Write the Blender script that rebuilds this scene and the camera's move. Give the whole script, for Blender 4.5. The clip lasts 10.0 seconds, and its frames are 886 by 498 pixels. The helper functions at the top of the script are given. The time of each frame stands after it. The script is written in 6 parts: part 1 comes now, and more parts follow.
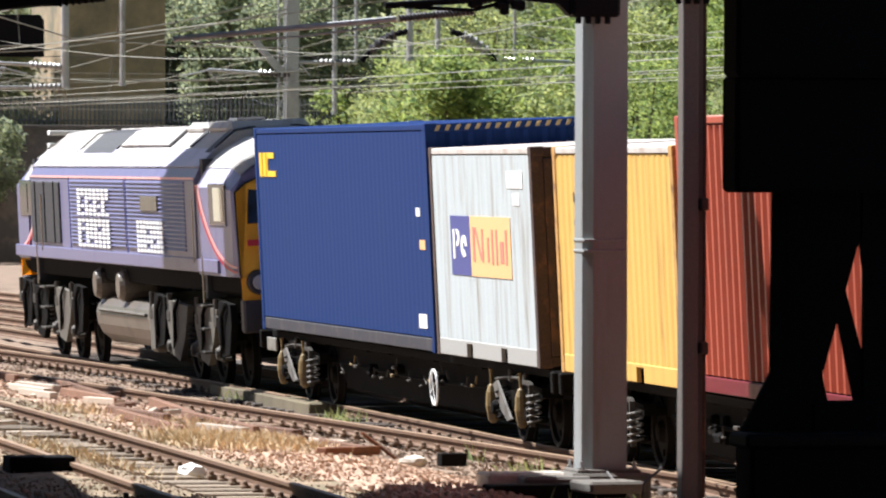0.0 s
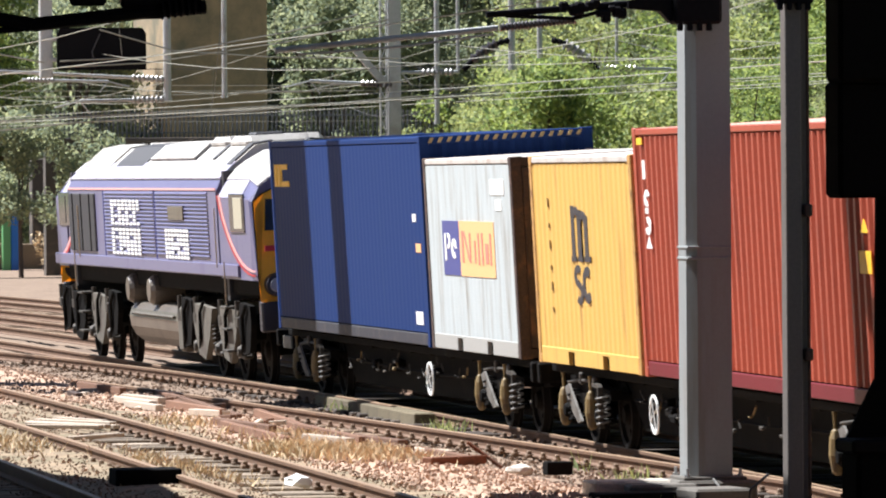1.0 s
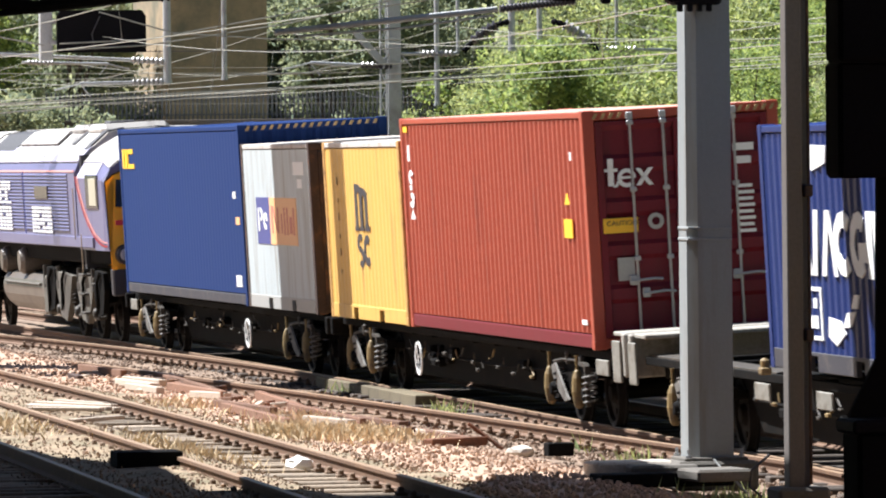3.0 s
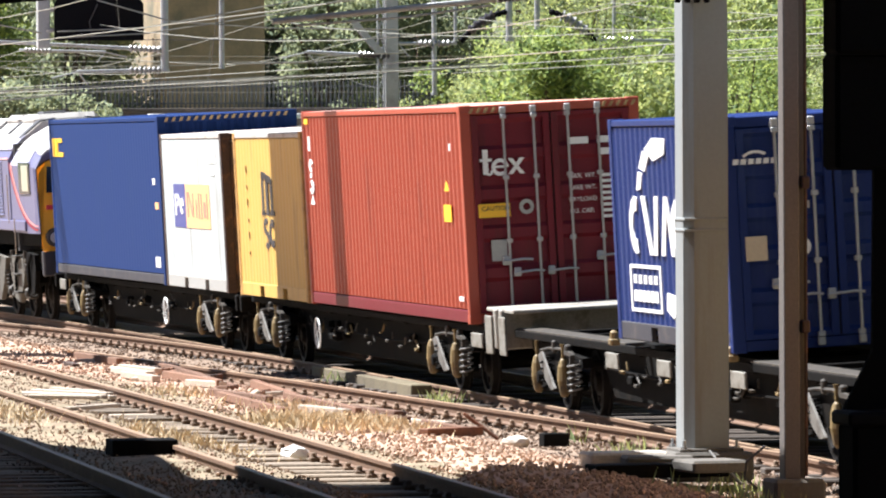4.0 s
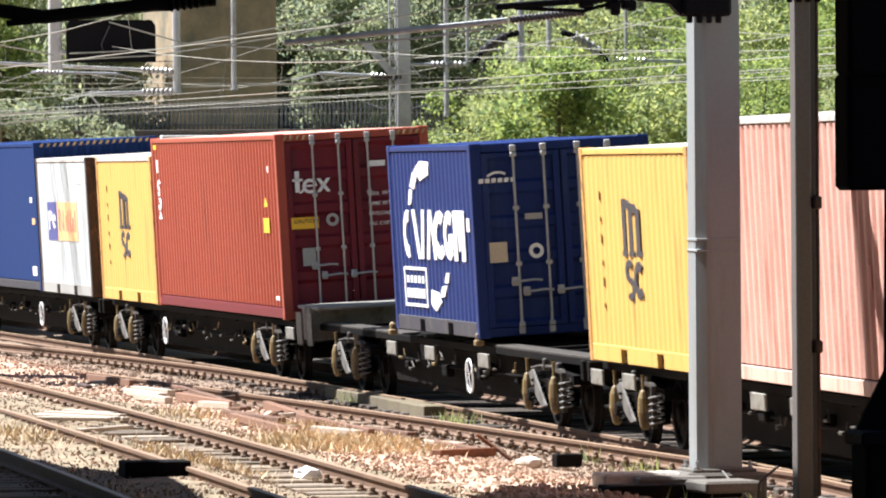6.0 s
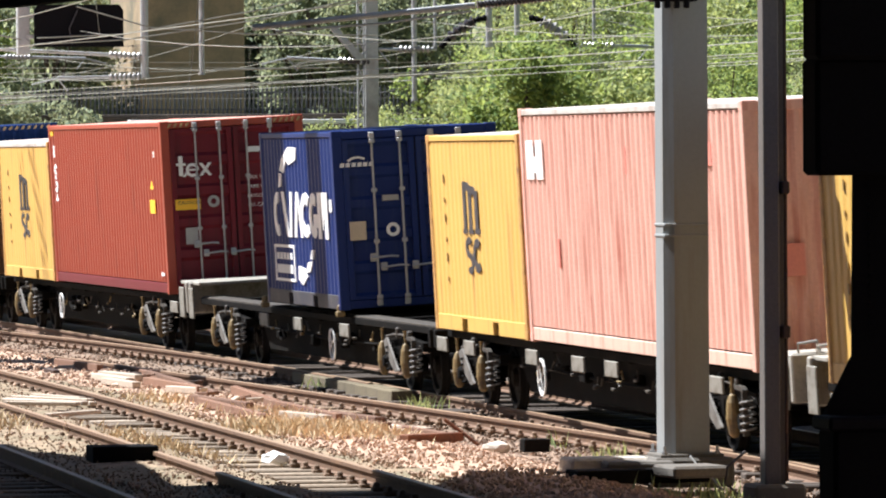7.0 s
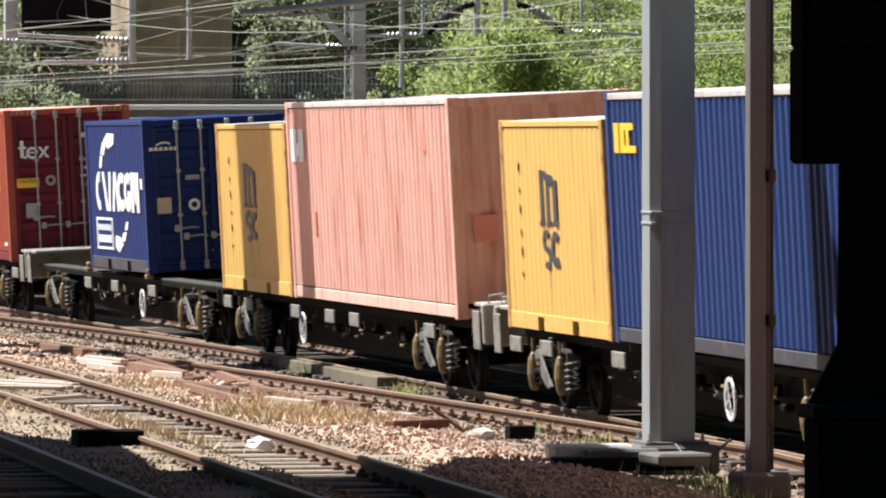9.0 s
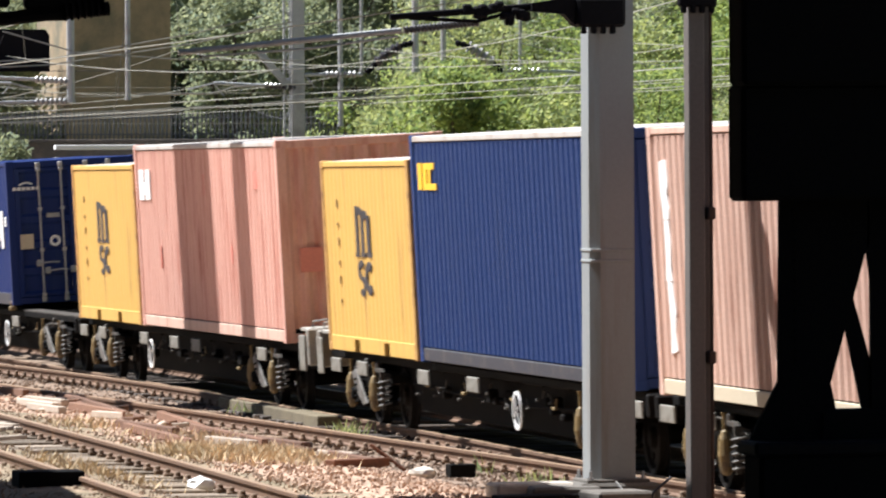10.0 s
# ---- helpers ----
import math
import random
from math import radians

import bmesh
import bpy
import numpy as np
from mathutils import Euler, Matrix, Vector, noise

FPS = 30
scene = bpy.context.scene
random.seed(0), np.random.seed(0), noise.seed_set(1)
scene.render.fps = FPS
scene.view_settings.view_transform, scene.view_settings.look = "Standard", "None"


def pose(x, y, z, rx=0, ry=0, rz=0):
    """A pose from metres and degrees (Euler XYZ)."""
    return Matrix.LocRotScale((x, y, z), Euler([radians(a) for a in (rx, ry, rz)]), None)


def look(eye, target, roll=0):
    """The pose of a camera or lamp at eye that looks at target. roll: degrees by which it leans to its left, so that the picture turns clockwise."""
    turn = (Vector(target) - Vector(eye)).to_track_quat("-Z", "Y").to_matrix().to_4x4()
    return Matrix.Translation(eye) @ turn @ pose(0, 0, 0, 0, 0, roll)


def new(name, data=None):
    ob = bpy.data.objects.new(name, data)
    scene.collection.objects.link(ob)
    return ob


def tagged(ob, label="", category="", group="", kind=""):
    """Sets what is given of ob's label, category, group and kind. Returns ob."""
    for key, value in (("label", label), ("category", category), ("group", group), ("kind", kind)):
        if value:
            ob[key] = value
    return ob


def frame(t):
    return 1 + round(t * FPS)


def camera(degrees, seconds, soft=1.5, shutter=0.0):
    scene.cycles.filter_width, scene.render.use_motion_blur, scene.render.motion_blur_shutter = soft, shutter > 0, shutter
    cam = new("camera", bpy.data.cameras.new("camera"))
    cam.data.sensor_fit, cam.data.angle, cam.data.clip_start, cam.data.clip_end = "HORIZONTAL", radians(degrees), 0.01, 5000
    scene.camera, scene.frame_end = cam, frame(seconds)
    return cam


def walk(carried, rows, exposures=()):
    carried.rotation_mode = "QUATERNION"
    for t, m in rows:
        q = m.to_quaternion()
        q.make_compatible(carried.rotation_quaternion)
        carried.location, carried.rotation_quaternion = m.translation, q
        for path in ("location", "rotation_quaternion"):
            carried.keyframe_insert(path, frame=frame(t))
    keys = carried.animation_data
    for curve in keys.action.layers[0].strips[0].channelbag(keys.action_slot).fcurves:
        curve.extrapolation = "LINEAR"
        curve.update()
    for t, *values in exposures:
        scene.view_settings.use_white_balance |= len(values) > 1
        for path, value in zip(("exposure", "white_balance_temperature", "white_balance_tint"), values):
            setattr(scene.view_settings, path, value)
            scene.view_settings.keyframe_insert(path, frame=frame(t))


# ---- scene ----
# Axes: x along the railway in the train's direction, y to its left, z = 0 at the rail tops under the train.
EYE = (0.0, 18.933, 3.318)
# seconds, degrees to the right of the x axis, degrees up, roll
PAN = [
    (0.0, 12.365, -0.742, 0.155),
    (0.5, 11.807, -0.552, -0.582),
    (1.0, 11.458, -0.660, -0.423),
    (1.5, 11.441, -0.650, -0.293),
    (2.0, 11.432, -0.782, 0.159),
    (2.2, 11.613, -0.932, -0.264),
    (3.3, 11.434, -0.807, -0.611),
    (3.5, 11.364, -0.880, -0.387),
    (4.0, 11.483, -0.911, -0.298),
    (4.5, 11.318, -0.871, -0.251),
    (5.0, 11.569, -0.958, -0.245),
    (5.2, 11.627, -0.906, -0.060),
    (6.3, 11.308, -0.673, -0.497),
    (6.5, 11.412, -0.667, -0.278),
    (7.0, 11.656, -0.861, -0.383),
    (7.5, 11.519, -0.776, -0.397),
    (8.0, 11.503, -0.920, -0.153),
    (8.5, 11.585, -0.849, -0.068),
    (9.0, 11.775, -0.980, -0.049),
    (9.5, 11.941, -0.850, 0.261),
    (10.0, 12.303, -0.644, -0.329),
]


def aim(right, up, roll):
    a, b = radians(right), radians(up)
    way = Vector((math.cos(b) * math.cos(a), -math.cos(b) * math.sin(a), math.sin(b)))
    return look(EYE, Vector(EYE) + way * 100, roll)


cam = camera(7.735, 10.0, soft=2.0, shutter=0.3)
walk(cam, [(t, aim(a, b, r)) for t, a, b, r in PAN], exposures=[(t, 1.11 + s, 6030, 12) for t, s in ((0.0, 0.06), (2.0, 0.05), (3.5, 0.33), (5.0, 0.48), (6.5, 0.27), (7.5, 0.04), (8.5, -0.04), (10.0, 0.0))])

# ---- light ----
SUN_AZ, SUN_EL = 50.0, 56.0  # degrees from the x axis towards y, degrees up
world = bpy.data.worlds.new("sky")
scene.world = world
world.use_nodes = True
wn = world.node_tree.nodes
sky = wn.new("ShaderNodeTexSky")
sky.sky_type = "NISHITA"
sky.sun_disc = False
sky.sun_elevation = radians(SUN_EL)
sky.sun_rotation = radians(90 - SUN_AZ)
wn["Background"].inputs["Strength"].default_value = 0.031
world.node_tree.links.new(sky.outputs["Color"], wn["Background"].inputs["Color"])
sun_data = bpy.data.lights.new("sun", "SUN")
sun_data.energy, sun_data.angle, sun_data.color = 5.8, radians(0.5), (1.0, 0.97, 0.91)
sun = new("sun", sun_data)
sun_way = Vector((math.cos(radians(SUN_EL)) * math.cos(radians(SUN_AZ)), math.cos(radians(SUN_EL)) * math.sin(radians(SUN_AZ)), math.sin(radians(SUN_EL))))
sun.matrix_world = look(sun_way * 100, (0, 0, 0))


# ---- materials ----
def material(name, base, rough=0.6, metal=0.0, grain=30.0, vary=0.15, stain=None, stain_amount=0.0, stain_scale=1.5, streak=False, bump=0.15, island=0.0, per_object=0.0, bump_scale=None, spec=0.5):
    """A surface with fine grain, broad blotches or downward streaks of another colour, and relief."""
    m = bpy.data.materials.new(name)
    m.use_nodes = True
    n, l = m.node_tree.nodes, m.node_tree.links
    b = n["Principled BSDF"]
    b.inputs["Roughness"].default_value, b.inputs["Metallic"].default_value = rough, metal
    b.inputs["Specular IOR Level"].default_value = spec
    co = n.new("ShaderNodeTexCoord")
    fine = n.new("ShaderNodeTexNoise")
    fine.inputs["Scale"].default_value, fine.inputs["Detail"].default_value = grain, 6
    l.new(co.outputs["Object"], fine.inputs["Vector"])
    ramp = n.new("ShaderNodeMapRange")
    ramp.inputs["To Min"].default_value, ramp.inputs["To Max"].default_value = 1 - vary * 1.6, 1 + vary * 1.6
    l.new(fine.outputs["Fac"], ramp.inputs["Value"])
    value = ramp.outputs["Result"]

    def times(a, c, lo, hi):
        r = n.new("ShaderNodeMapRange")
        r.inputs["To Min"].default_value, r.inputs["To Max"].default_value = lo, hi
        l.new(c, r.inputs["Value"])
        p = n.new("ShaderNodeMath")
        p.operation = "MULTIPLY"
        l.new(a, p.inputs[0])
        l.new(r.outputs["Result"], p.inputs[1])
        return p.outputs[0]

    if island:
        g = n.new("ShaderNodeNewGeometry")
        value = times(value, g.outputs["Random Per Island"], 1 - island, 1 + island)
    if per_object:
        g = n.new("ShaderNodeObjectInfo")
        value = times(value, g.outputs["Random"], 1 - per_object, 1 + per_object)
    mul = n.new("ShaderNodeVectorMath")
    mul.operation = "SCALE"
    mul.inputs[0].default_value = base[:3]
    l.new(value, mul.inputs["Scale"])
    colour = mul.outputs["Vector"]
    if stain:
        mp = n.new("ShaderNodeMapping")
        mp.inputs["Scale"].default_value = (2.2, 2.2, 0.25) if streak else (1, 1, 1)
        l.new(co.outputs["Object"], mp.inputs["Vector"])
        big = n.new("ShaderNodeTexNoise")
        big.inputs["Scale"].default_value, big.inputs["Detail"].default_value, big.inputs["Roughness"].default_value = stain_scale, 8, 0.65
        l.new(mp.outputs["Vector"], big.inputs["Vector"])
        r = n.new("ShaderNodeMapRange")
        r.inputs["From Min"].default_value, r.inputs["From Max"].default_value = 0.62 - 0.3 * stain_amount, 0.80 - 0.2 * stain_amount
        l.new(big.outputs["Fac"], r.inputs["Value"])
        mix = n.new("ShaderNodeMix")
        mix.data_type = "RGBA"
        mix.inputs[7].default_value = (*stain[:3], 1)
        l.new(r.outputs["Result"], mix.inputs[0])
        l.new(colour, mix.inputs[6])
        colour = mix.outputs[2]
    l.new(colour, b.inputs["Base Color"])
    if bump:
        bn = n.new("ShaderNodeBump")
        bn.inputs["Strength"].default_value, bn.inputs["Distance"].default_value = bump, 0.02
        tex = fine
        if bump_scale:
            tex = n.new("ShaderNodeTexNoise")
            tex.inputs["Scale"].default_value, tex.inputs["Detail"].default_value = bump_scale, 4
            l.new(co.outputs["Object"], tex.inputs["Vector"])
        l.new(tex.outputs["Fac"], bn.inputs["Height"])
        l.new(bn.outputs["Normal"], b.inputs["Normal"])
    return m


def leaf_material(name, base, glow, spread):
    """Thin leaves that let light through, each one a little different."""
    m = bpy.data.materials.new(name)
    m.use_nodes = True
    n, l = m.node_tree.nodes, m.node_tree.links
    b, out = n["Principled BSDF"], n["Material Output"]
    b.inputs["Roughness"].default_value = 0.6
    b.inputs["Specular IOR Level"].default_value = 0.2
    g = n.new("ShaderNodeNewGeometry")
    hue = n.new("ShaderNodeMix")
    hue.data_type = "RGBA"
    hue.inputs[6].default_value = (base[0] * (1 - spread), base[1] * (1 - spread * 0.8), base[2] * (1 - spread * 0.5), 1)
    hue.inputs[7].default_value = (base[0] * (1 + spread), base[1] * (1 + spread * 0.8), base[2] * (1 + spread * 0.4), 1)
    l.new(g.outputs["Random Per Island"], hue.inputs[0])
    l.new(hue.outputs[2], b.inputs["Base Color"])
    t = n.new("ShaderNodeBsdfTranslucent")
    l.new(hue.outputs[2], t.inputs["Color"])
    mix = n.new("ShaderNodeMixShader")
    mix.inputs[0].default_value = glow
    l.new(b.outputs[0], mix.inputs[1])
    l.new(t.outputs[0], mix.inputs[2])
    l.new(mix.outputs[0], out.inputs["Surface"])
    return m


RUST = (0.16, 0.06, 0.025)
M = {
    "blue": material("blue container paint", (0.021, 0.049, 0.162), 0.5, vary=0.08, stain=(0.03, 0.055, 0.15), stain_amount=0.3, streak=True, spec=0.15),
    "deepblue": material("deep blue container paint", (0.015, 0.036, 0.128), 0.6, vary=0.06, stain=(0.02, 0.042, 0.12), stain_amount=0.25, streak=True, spec=0.06, bump=0.05),
    "navy": material("navy container paint", (0.014, 0.03, 0.128), 0.45, vary=0.08, stain=(0.03, 0.05, 0.13), stain_amount=0.2, streak=True, spec=0.12),
    "white": material("white container paint", (0.45, 0.5, 0.51), 0.5, vary=0.08, stain=(0.26, 0.25, 0.22), stain_amount=0.45, streak=True, stain_scale=1.8),
    "yellow": material("yellow container paint", (0.63, 0.385, 0.09), 0.5, vary=0.07, stain=(0.4, 0.22, 0.06), stain_amount=0.3, streak=True, stain_scale=2.0),
    "red": material("red oxide container paint", (0.36, 0.06, 0.028), 0.45, vary=0.08, stain=(0.2, 0.035, 0.02), stain_amount=0.2, streak=True),
    "maroon": material("maroon door paint", (0.145, 0.012, 0.02), 0.45, vary=0.08, stain=(0.09, 0.018, 0.018), stain_amount=0.2, streak=True, spec=0.25),
    "pink": material("faded red container paint", (0.67, 0.37, 0.29), 0.6, vary=0.1, stain=(0.46, 0.16, 0.11), stain_amount=0.48, streak=True, stain_scale=2.2),
    "brown": material("faded brown container paint", (0.64, 0.42, 0.33), 0.6, vary=0.1, stain=(0.34, 0.15, 0.1), stain_amount=0.38, streak=True, stain_scale=2.2),
    "rustyellow": material("rust-bitten yellow paint", (0.46, 0.25, 0.07), 0.65, vary=0.2, stain=(0.16, 0.07, 0.03), stain_amount=0.45, stain_scale=4),
    "lowgrey": material("dark grey bottom rail", (0.032, 0.032, 0.042), 0.6, vary=0.15, stain=(0.1, 0.085, 0.075), stain_amount=0.25, stain_scale=4),
    "thinmast": material("dark grey post paint", (0.12, 0.105, 0.095), 0.6, vary=0.15, stain=(0.1, 0.07, 0.05), stain_amount=0.3, streak=True),
    "hazard": material("faded hazard yellow", (0.36, 0.25, 0.11), 0.65, vary=0.2),
    "darkrust": material("dark rusted steel", (0.055, 0.032, 0.024), 0.85, vary=0.35, stain=(0.2, 0.09, 0.04), stain_amount=0.3, stain_scale=3),
    "base": material("grimy grey concrete", (0.11, 0.1, 0.085), 0.9, vary=0.25, stain=(0.12, 0.1, 0.08), stain_amount=0.4, stain_scale=3),
    "rust": material("rusty steel", RUST, 0.85, vary=0.3, stain=(0.06, 0.03, 0.02), stain_amount=0.4, bump=0.3),
    # Weathered roof paint, paled so sun glare is in roofs and top rails.
    "roofdirtglare": material("weathered roof paint paled by painted sun glare", (0.5, 0.47, 0.43), 0.7, vary=0.15, stain=(0.3, 0.2, 0.14), stain_amount=0.4),
    "rod": material("galvanised steel", (0.42, 0.42, 0.42), 0.45, 0.3, vary=0.15),
    "gasket": material("black rubber", (0.012, 0.012, 0.012), 0.8, spec=0.1),
    "signwhite": material("white sign paint", (0.8, 0.8, 0.78), 0.5, vary=0.04),
    "signblack": material("dark lettering paint", (0.03, 0.028, 0.035), 0.5, vary=0.08),
    "signyellow": material("yellow sign paint", (0.85, 0.5, 0.02), 0.5, vary=0.04),
    "serialbrown": material("faint brown serial paint", (0.3, 0.19, 0.06), 0.6, vary=0.2),
    "signorange": material("orange sign paint", (0.82, 0.45, 0.2), 0.5, vary=0.05),
    "signblue": material("blue sign paint", (0.06, 0.07, 0.24), 0.5, vary=0.05),
    "signgrey": material("grey plate", (0.36, 0.36, 0.34), 0.5, vary=0.1),
    "cream": material("cream plate", (0.55, 0.47, 0.34), 0.5, vary=0.1),
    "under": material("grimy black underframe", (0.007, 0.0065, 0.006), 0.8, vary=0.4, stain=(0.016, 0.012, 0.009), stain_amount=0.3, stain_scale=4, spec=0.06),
    "bogiegrey": material("grimy bogie steel", (0.05, 0.044, 0.037), 0.6, vary=0.3, stain=(0.17, 0.14, 0.1), stain_amount=0.25, stain_scale=7, spec=0.25),
    "framegrey": material("dusty grey frame paint", (0.3, 0.28, 0.24), 0.7, vary=0.2, stain=(0.1, 0.08, 0.06), stain_amount=0.3, stain_scale=3),
    "plate": material("pale grey side plate", (0.21, 0.2, 0.17), 0.6, vary=0.3, stain=(0.09, 0.07, 0.05), stain_amount=0.45, stain_scale=6),
    "locoplate": material("dusty pale bogie casting", (0.11, 0.1, 0.08), 0.65, vary=0.3, stain=(0.07, 0.055, 0.045), stain_amount=0.5, stain_scale=3),
    "brakegrey": material("dusty grey brake plate", (0.14, 0.13, 0.115), 0.65, vary=0.3, stain=(0.06, 0.05, 0.04), stain_amount=0.4, stain_scale=6),
    "springgrey": material("dusty spring steel", (0.13, 0.12, 0.105), 0.6, vary=0.2),
    "ochre": material("ochre axlebox paint", (0.22, 0.15, 0.055), 0.6, vary=0.3, stain=(0.1, 0.07, 0.04), stain_amount=0.4, stain_scale=6),
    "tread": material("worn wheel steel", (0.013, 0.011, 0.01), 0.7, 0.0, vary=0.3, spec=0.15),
    "purple": material("purple-blue locomotive paint", (0.15, 0.145, 0.25), 0.34, vary=0.06, stain=(0.1, 0.09, 0.2), stain_amount=0.25, streak=True),
    # Paled lilac: the sun's sheen on the shoulders is in this colour.
    "lilac": material("lilac paint paled for sun sheen", (0.44, 0.42, 0.52), 0.4, vary=0.08, stain=(0.25, 0.24, 0.32), stain_amount=0.3),
    "loco_roof": material("dusty locomotive roof", (0.42, 0.4, 0.37), 0.55, vary=0.15, stain=(0.16, 0.13, 0.12), stain_amount=0.4, stain_scale=1.2),
    "grille": material("dark grille", (0.03, 0.03, 0.035), 0.6, vary=0.3),
    "cabyellow": material("warning yellow paint", (0.85, 0.42, 0.02), 0.45, vary=0.06),
    "glass": material("dark cab glass", (0.02, 0.025, 0.03), 0.08, vary=0.02, bump=0),
    "blind": material("pale cab window", (0.5, 0.47, 0.36), 0.2, vary=0.05, bump=0),
    "pinkstripe": material("pink and white stripe", (0.8, 0.42, 0.4), 0.4, vary=0.04),
    "redstripe": material("red stripe", (0.5, 0.03, 0.04), 0.4, vary=0.04),
    "lens": material("headlamp glass", (0.4, 0.4, 0.42), 0.1, vary=0.02, bump=0),
    "tank": material("greasy fuel tank steel", (0.13, 0.11, 0.09), 0.32, 0.0, vary=0.25, stain=(0.04, 0.032, 0.025), stain_amount=0.4),
    "railtop": material("polished rail head", (0.3, 0.2, 0.125), 0.5, 0.2, vary=0.15),
    "rail": material("rusty rail", (0.12, 0.064, 0.034), 0.8, vary=0.3, stain=(0.2, 0.11, 0.055), stain_amount=0.3, stain_scale=3),
    "chair": material("rusty rail chair", (0.14, 0.09, 0.055), 0.85, vary=0.3, per_object=0.3),
    "timber": material("weathered sleeper timber", (0.23, 0.16, 0.105), 0.9, vary=0.35, per_object=0.3, grain=18),
    "siding": material("grey weathered siding timber", (0.23, 0.18, 0.13), 0.9, vary=0.35, per_object=0.35, grain=18),
    "paletimber": material("bleached timber", (0.42, 0.345, 0.27), 0.9, vary=0.2, per_object=0.2),
    "rustplank": material("rusty scrap rail", (0.15, 0.075, 0.042), 0.85, vary=0.3, per_object=0.3),
    "concrete": material("pale concrete", (0.5, 0.45, 0.38), 0.85, vary=0.2, stain=(0.22, 0.18, 0.14), stain_amount=0.4, stain_scale=3),
    "ballast": material("brown ballast ground", (0.4, 0.27, 0.19), 0.95, vary=0.45, grain=9, stain=(0.26, 0.18, 0.12), stain_amount=0.4, stain_scale=0.7, bump=0.9, bump_scale=16),
    "ironballast": material("iron-stained brown ballast", (0.2, 0.14, 0.095), 0.95, vary=0.45, grain=9, stain=(0.12, 0.08, 0.055), stain_amount=0.45, stain_scale=0.9, bump=0.9, bump_scale=16),
    # Darkened ballast and sleepers: the shade under the train is in the colour.
    "shadeballast": material("ballast with the train's shade in its colour", (0.045, 0.036, 0.028), 0.9, vary=0.45, grain=9, stain=(0.09, 0.065, 0.045), stain_amount=0.3, stain_scale=1.2, bump=0.9, bump_scale=16),
    "shadetimber": material("sleeper timber with the train's shade in its colour", (0.06, 0.045, 0.034), 0.9, vary=0.35, per_object=0.3, grain=18),
    "grit": material("earthy grit", (0.18, 0.125, 0.08), 0.95, vary=0.2, island=0.3),
    "ironstone": material("iron-stained ballast stone", (0.24, 0.17, 0.12), 0.9, vary=0.2, island=0.4),
    "sidingearth": material("damp mossy siding earth", (0.24, 0.175, 0.11), 0.95, vary=0.6, grain=6, stain=(0.13, 0.115, 0.065), stain_amount=0.6, stain_scale=1.3, bump=0.9, bump_scale=16),
    "fadedred": material("faded red sign paint", (0.6, 0.2, 0.15), 0.6, vary=0.1),
    "stone": material("ballast stone", (0.42, 0.29, 0.205), 0.9, vary=0.2, island=0.3),
    "mast": material("grey painted mast steel", (0.25, 0.265, 0.265), 0.55, vary=0.06, stain=(0.2, 0.18, 0.16), stain_amount=0.25, streak=True, bump=0.08),
    "farsteel": material("galvanised gantry steel", (0.45, 0.46, 0.46), 0.55, 0.2, vary=0.12, stain=(0.25, 0.22, 0.2), stain_amount=0.3),
    # Flat black; on the near ironwork it stands in for deep shade.
    "flatblack": material("flat black surface", (0.004, 0.004, 0.0045), 0.9, vary=0.3, spec=0.1),
    "darkgear": material("black overhead gear", (0.007, 0.0065, 0.008), 0.7, vary=0.3, spec=0.08),
    "wire": material("weathered copper wire", (0.34, 0.33, 0.28), 0.5, 0.3, vary=0.1, bump=0),
    "darkwire": material("dark cable", (0.05, 0.045, 0.05), 0.6, vary=0.1, bump=0),
    "porcelain": material("glazed insulator", (0.3, 0.29, 0.28), 0.35, vary=0.1, bump=0),
    "brownporcelain": material("brown insulator", (0.05, 0.045, 0.05), 0.3, vary=0.05, bump=0),
    "leaf": leaf_material("sunlit leaves", (0.28, 0.345, 0.11), 0.45, 0.55),
    "leafpale": leaf_material("pale scrub leaves", (0.35, 0.39, 0.16), 0.4, 0.45),
    "leafdark": leaf_material("dark tree leaves", (0.31, 0.34, 0.21), 0.5, 0.45),
    "bark": material("bark", (0.11, 0.08, 0.06), 0.9, vary=0.3),
    "soil": material("weedy slope", (0.09, 0.1, 0.035), 0.95, vary=0.4, grain=3, bump=0.5),
    "drygrass": material("dry yellow grass", (0.58, 0.45, 0.28), 0.9, vary=0.15, island=0.35, bump=0),
    "brick": material("tan brickwork", (0.4, 0.285, 0.17), 0.9, vary=0.3, stain=(0.17, 0.15, 0.1), stain_amount=0.75, stain_scale=0.5),
    "darkwall": material("dark sooty wall", (0.075, 0.062, 0.052), 0.9, vary=0.3, stain=(0.16, 0.12, 0.09), stain_amount=0.3),
    "sandwall": material("sandy retaining wall", (0.22, 0.16, 0.1), 0.9, vary=0.2, stain=(0.2, 0.16, 0.1), stain_amount=0.4),
    "fence": material("grey palisade fence", (0.1, 0.1, 0.1), 0.7, vary=0.2),
    "bluebox": material("bright blue cabinet paint", (0.02, 0.16, 0.55), 0.4, vary=0.08),
    "greenbox": material("green cabinet paint", (0.12, 0.35, 0.14), 0.4, vary=0.08),
    "ductolive": material("olive-brown mossy duct concrete", (0.13, 0.105, 0.06), 0.9, vary=0.3, stain=(0.1, 0.075, 0.045), stain_amount=0.4, stain_scale=3, per_object=0.25),
    "slate": material("slate roof", (0.12, 0.12, 0.125), 0.7, vary=0.2),
}


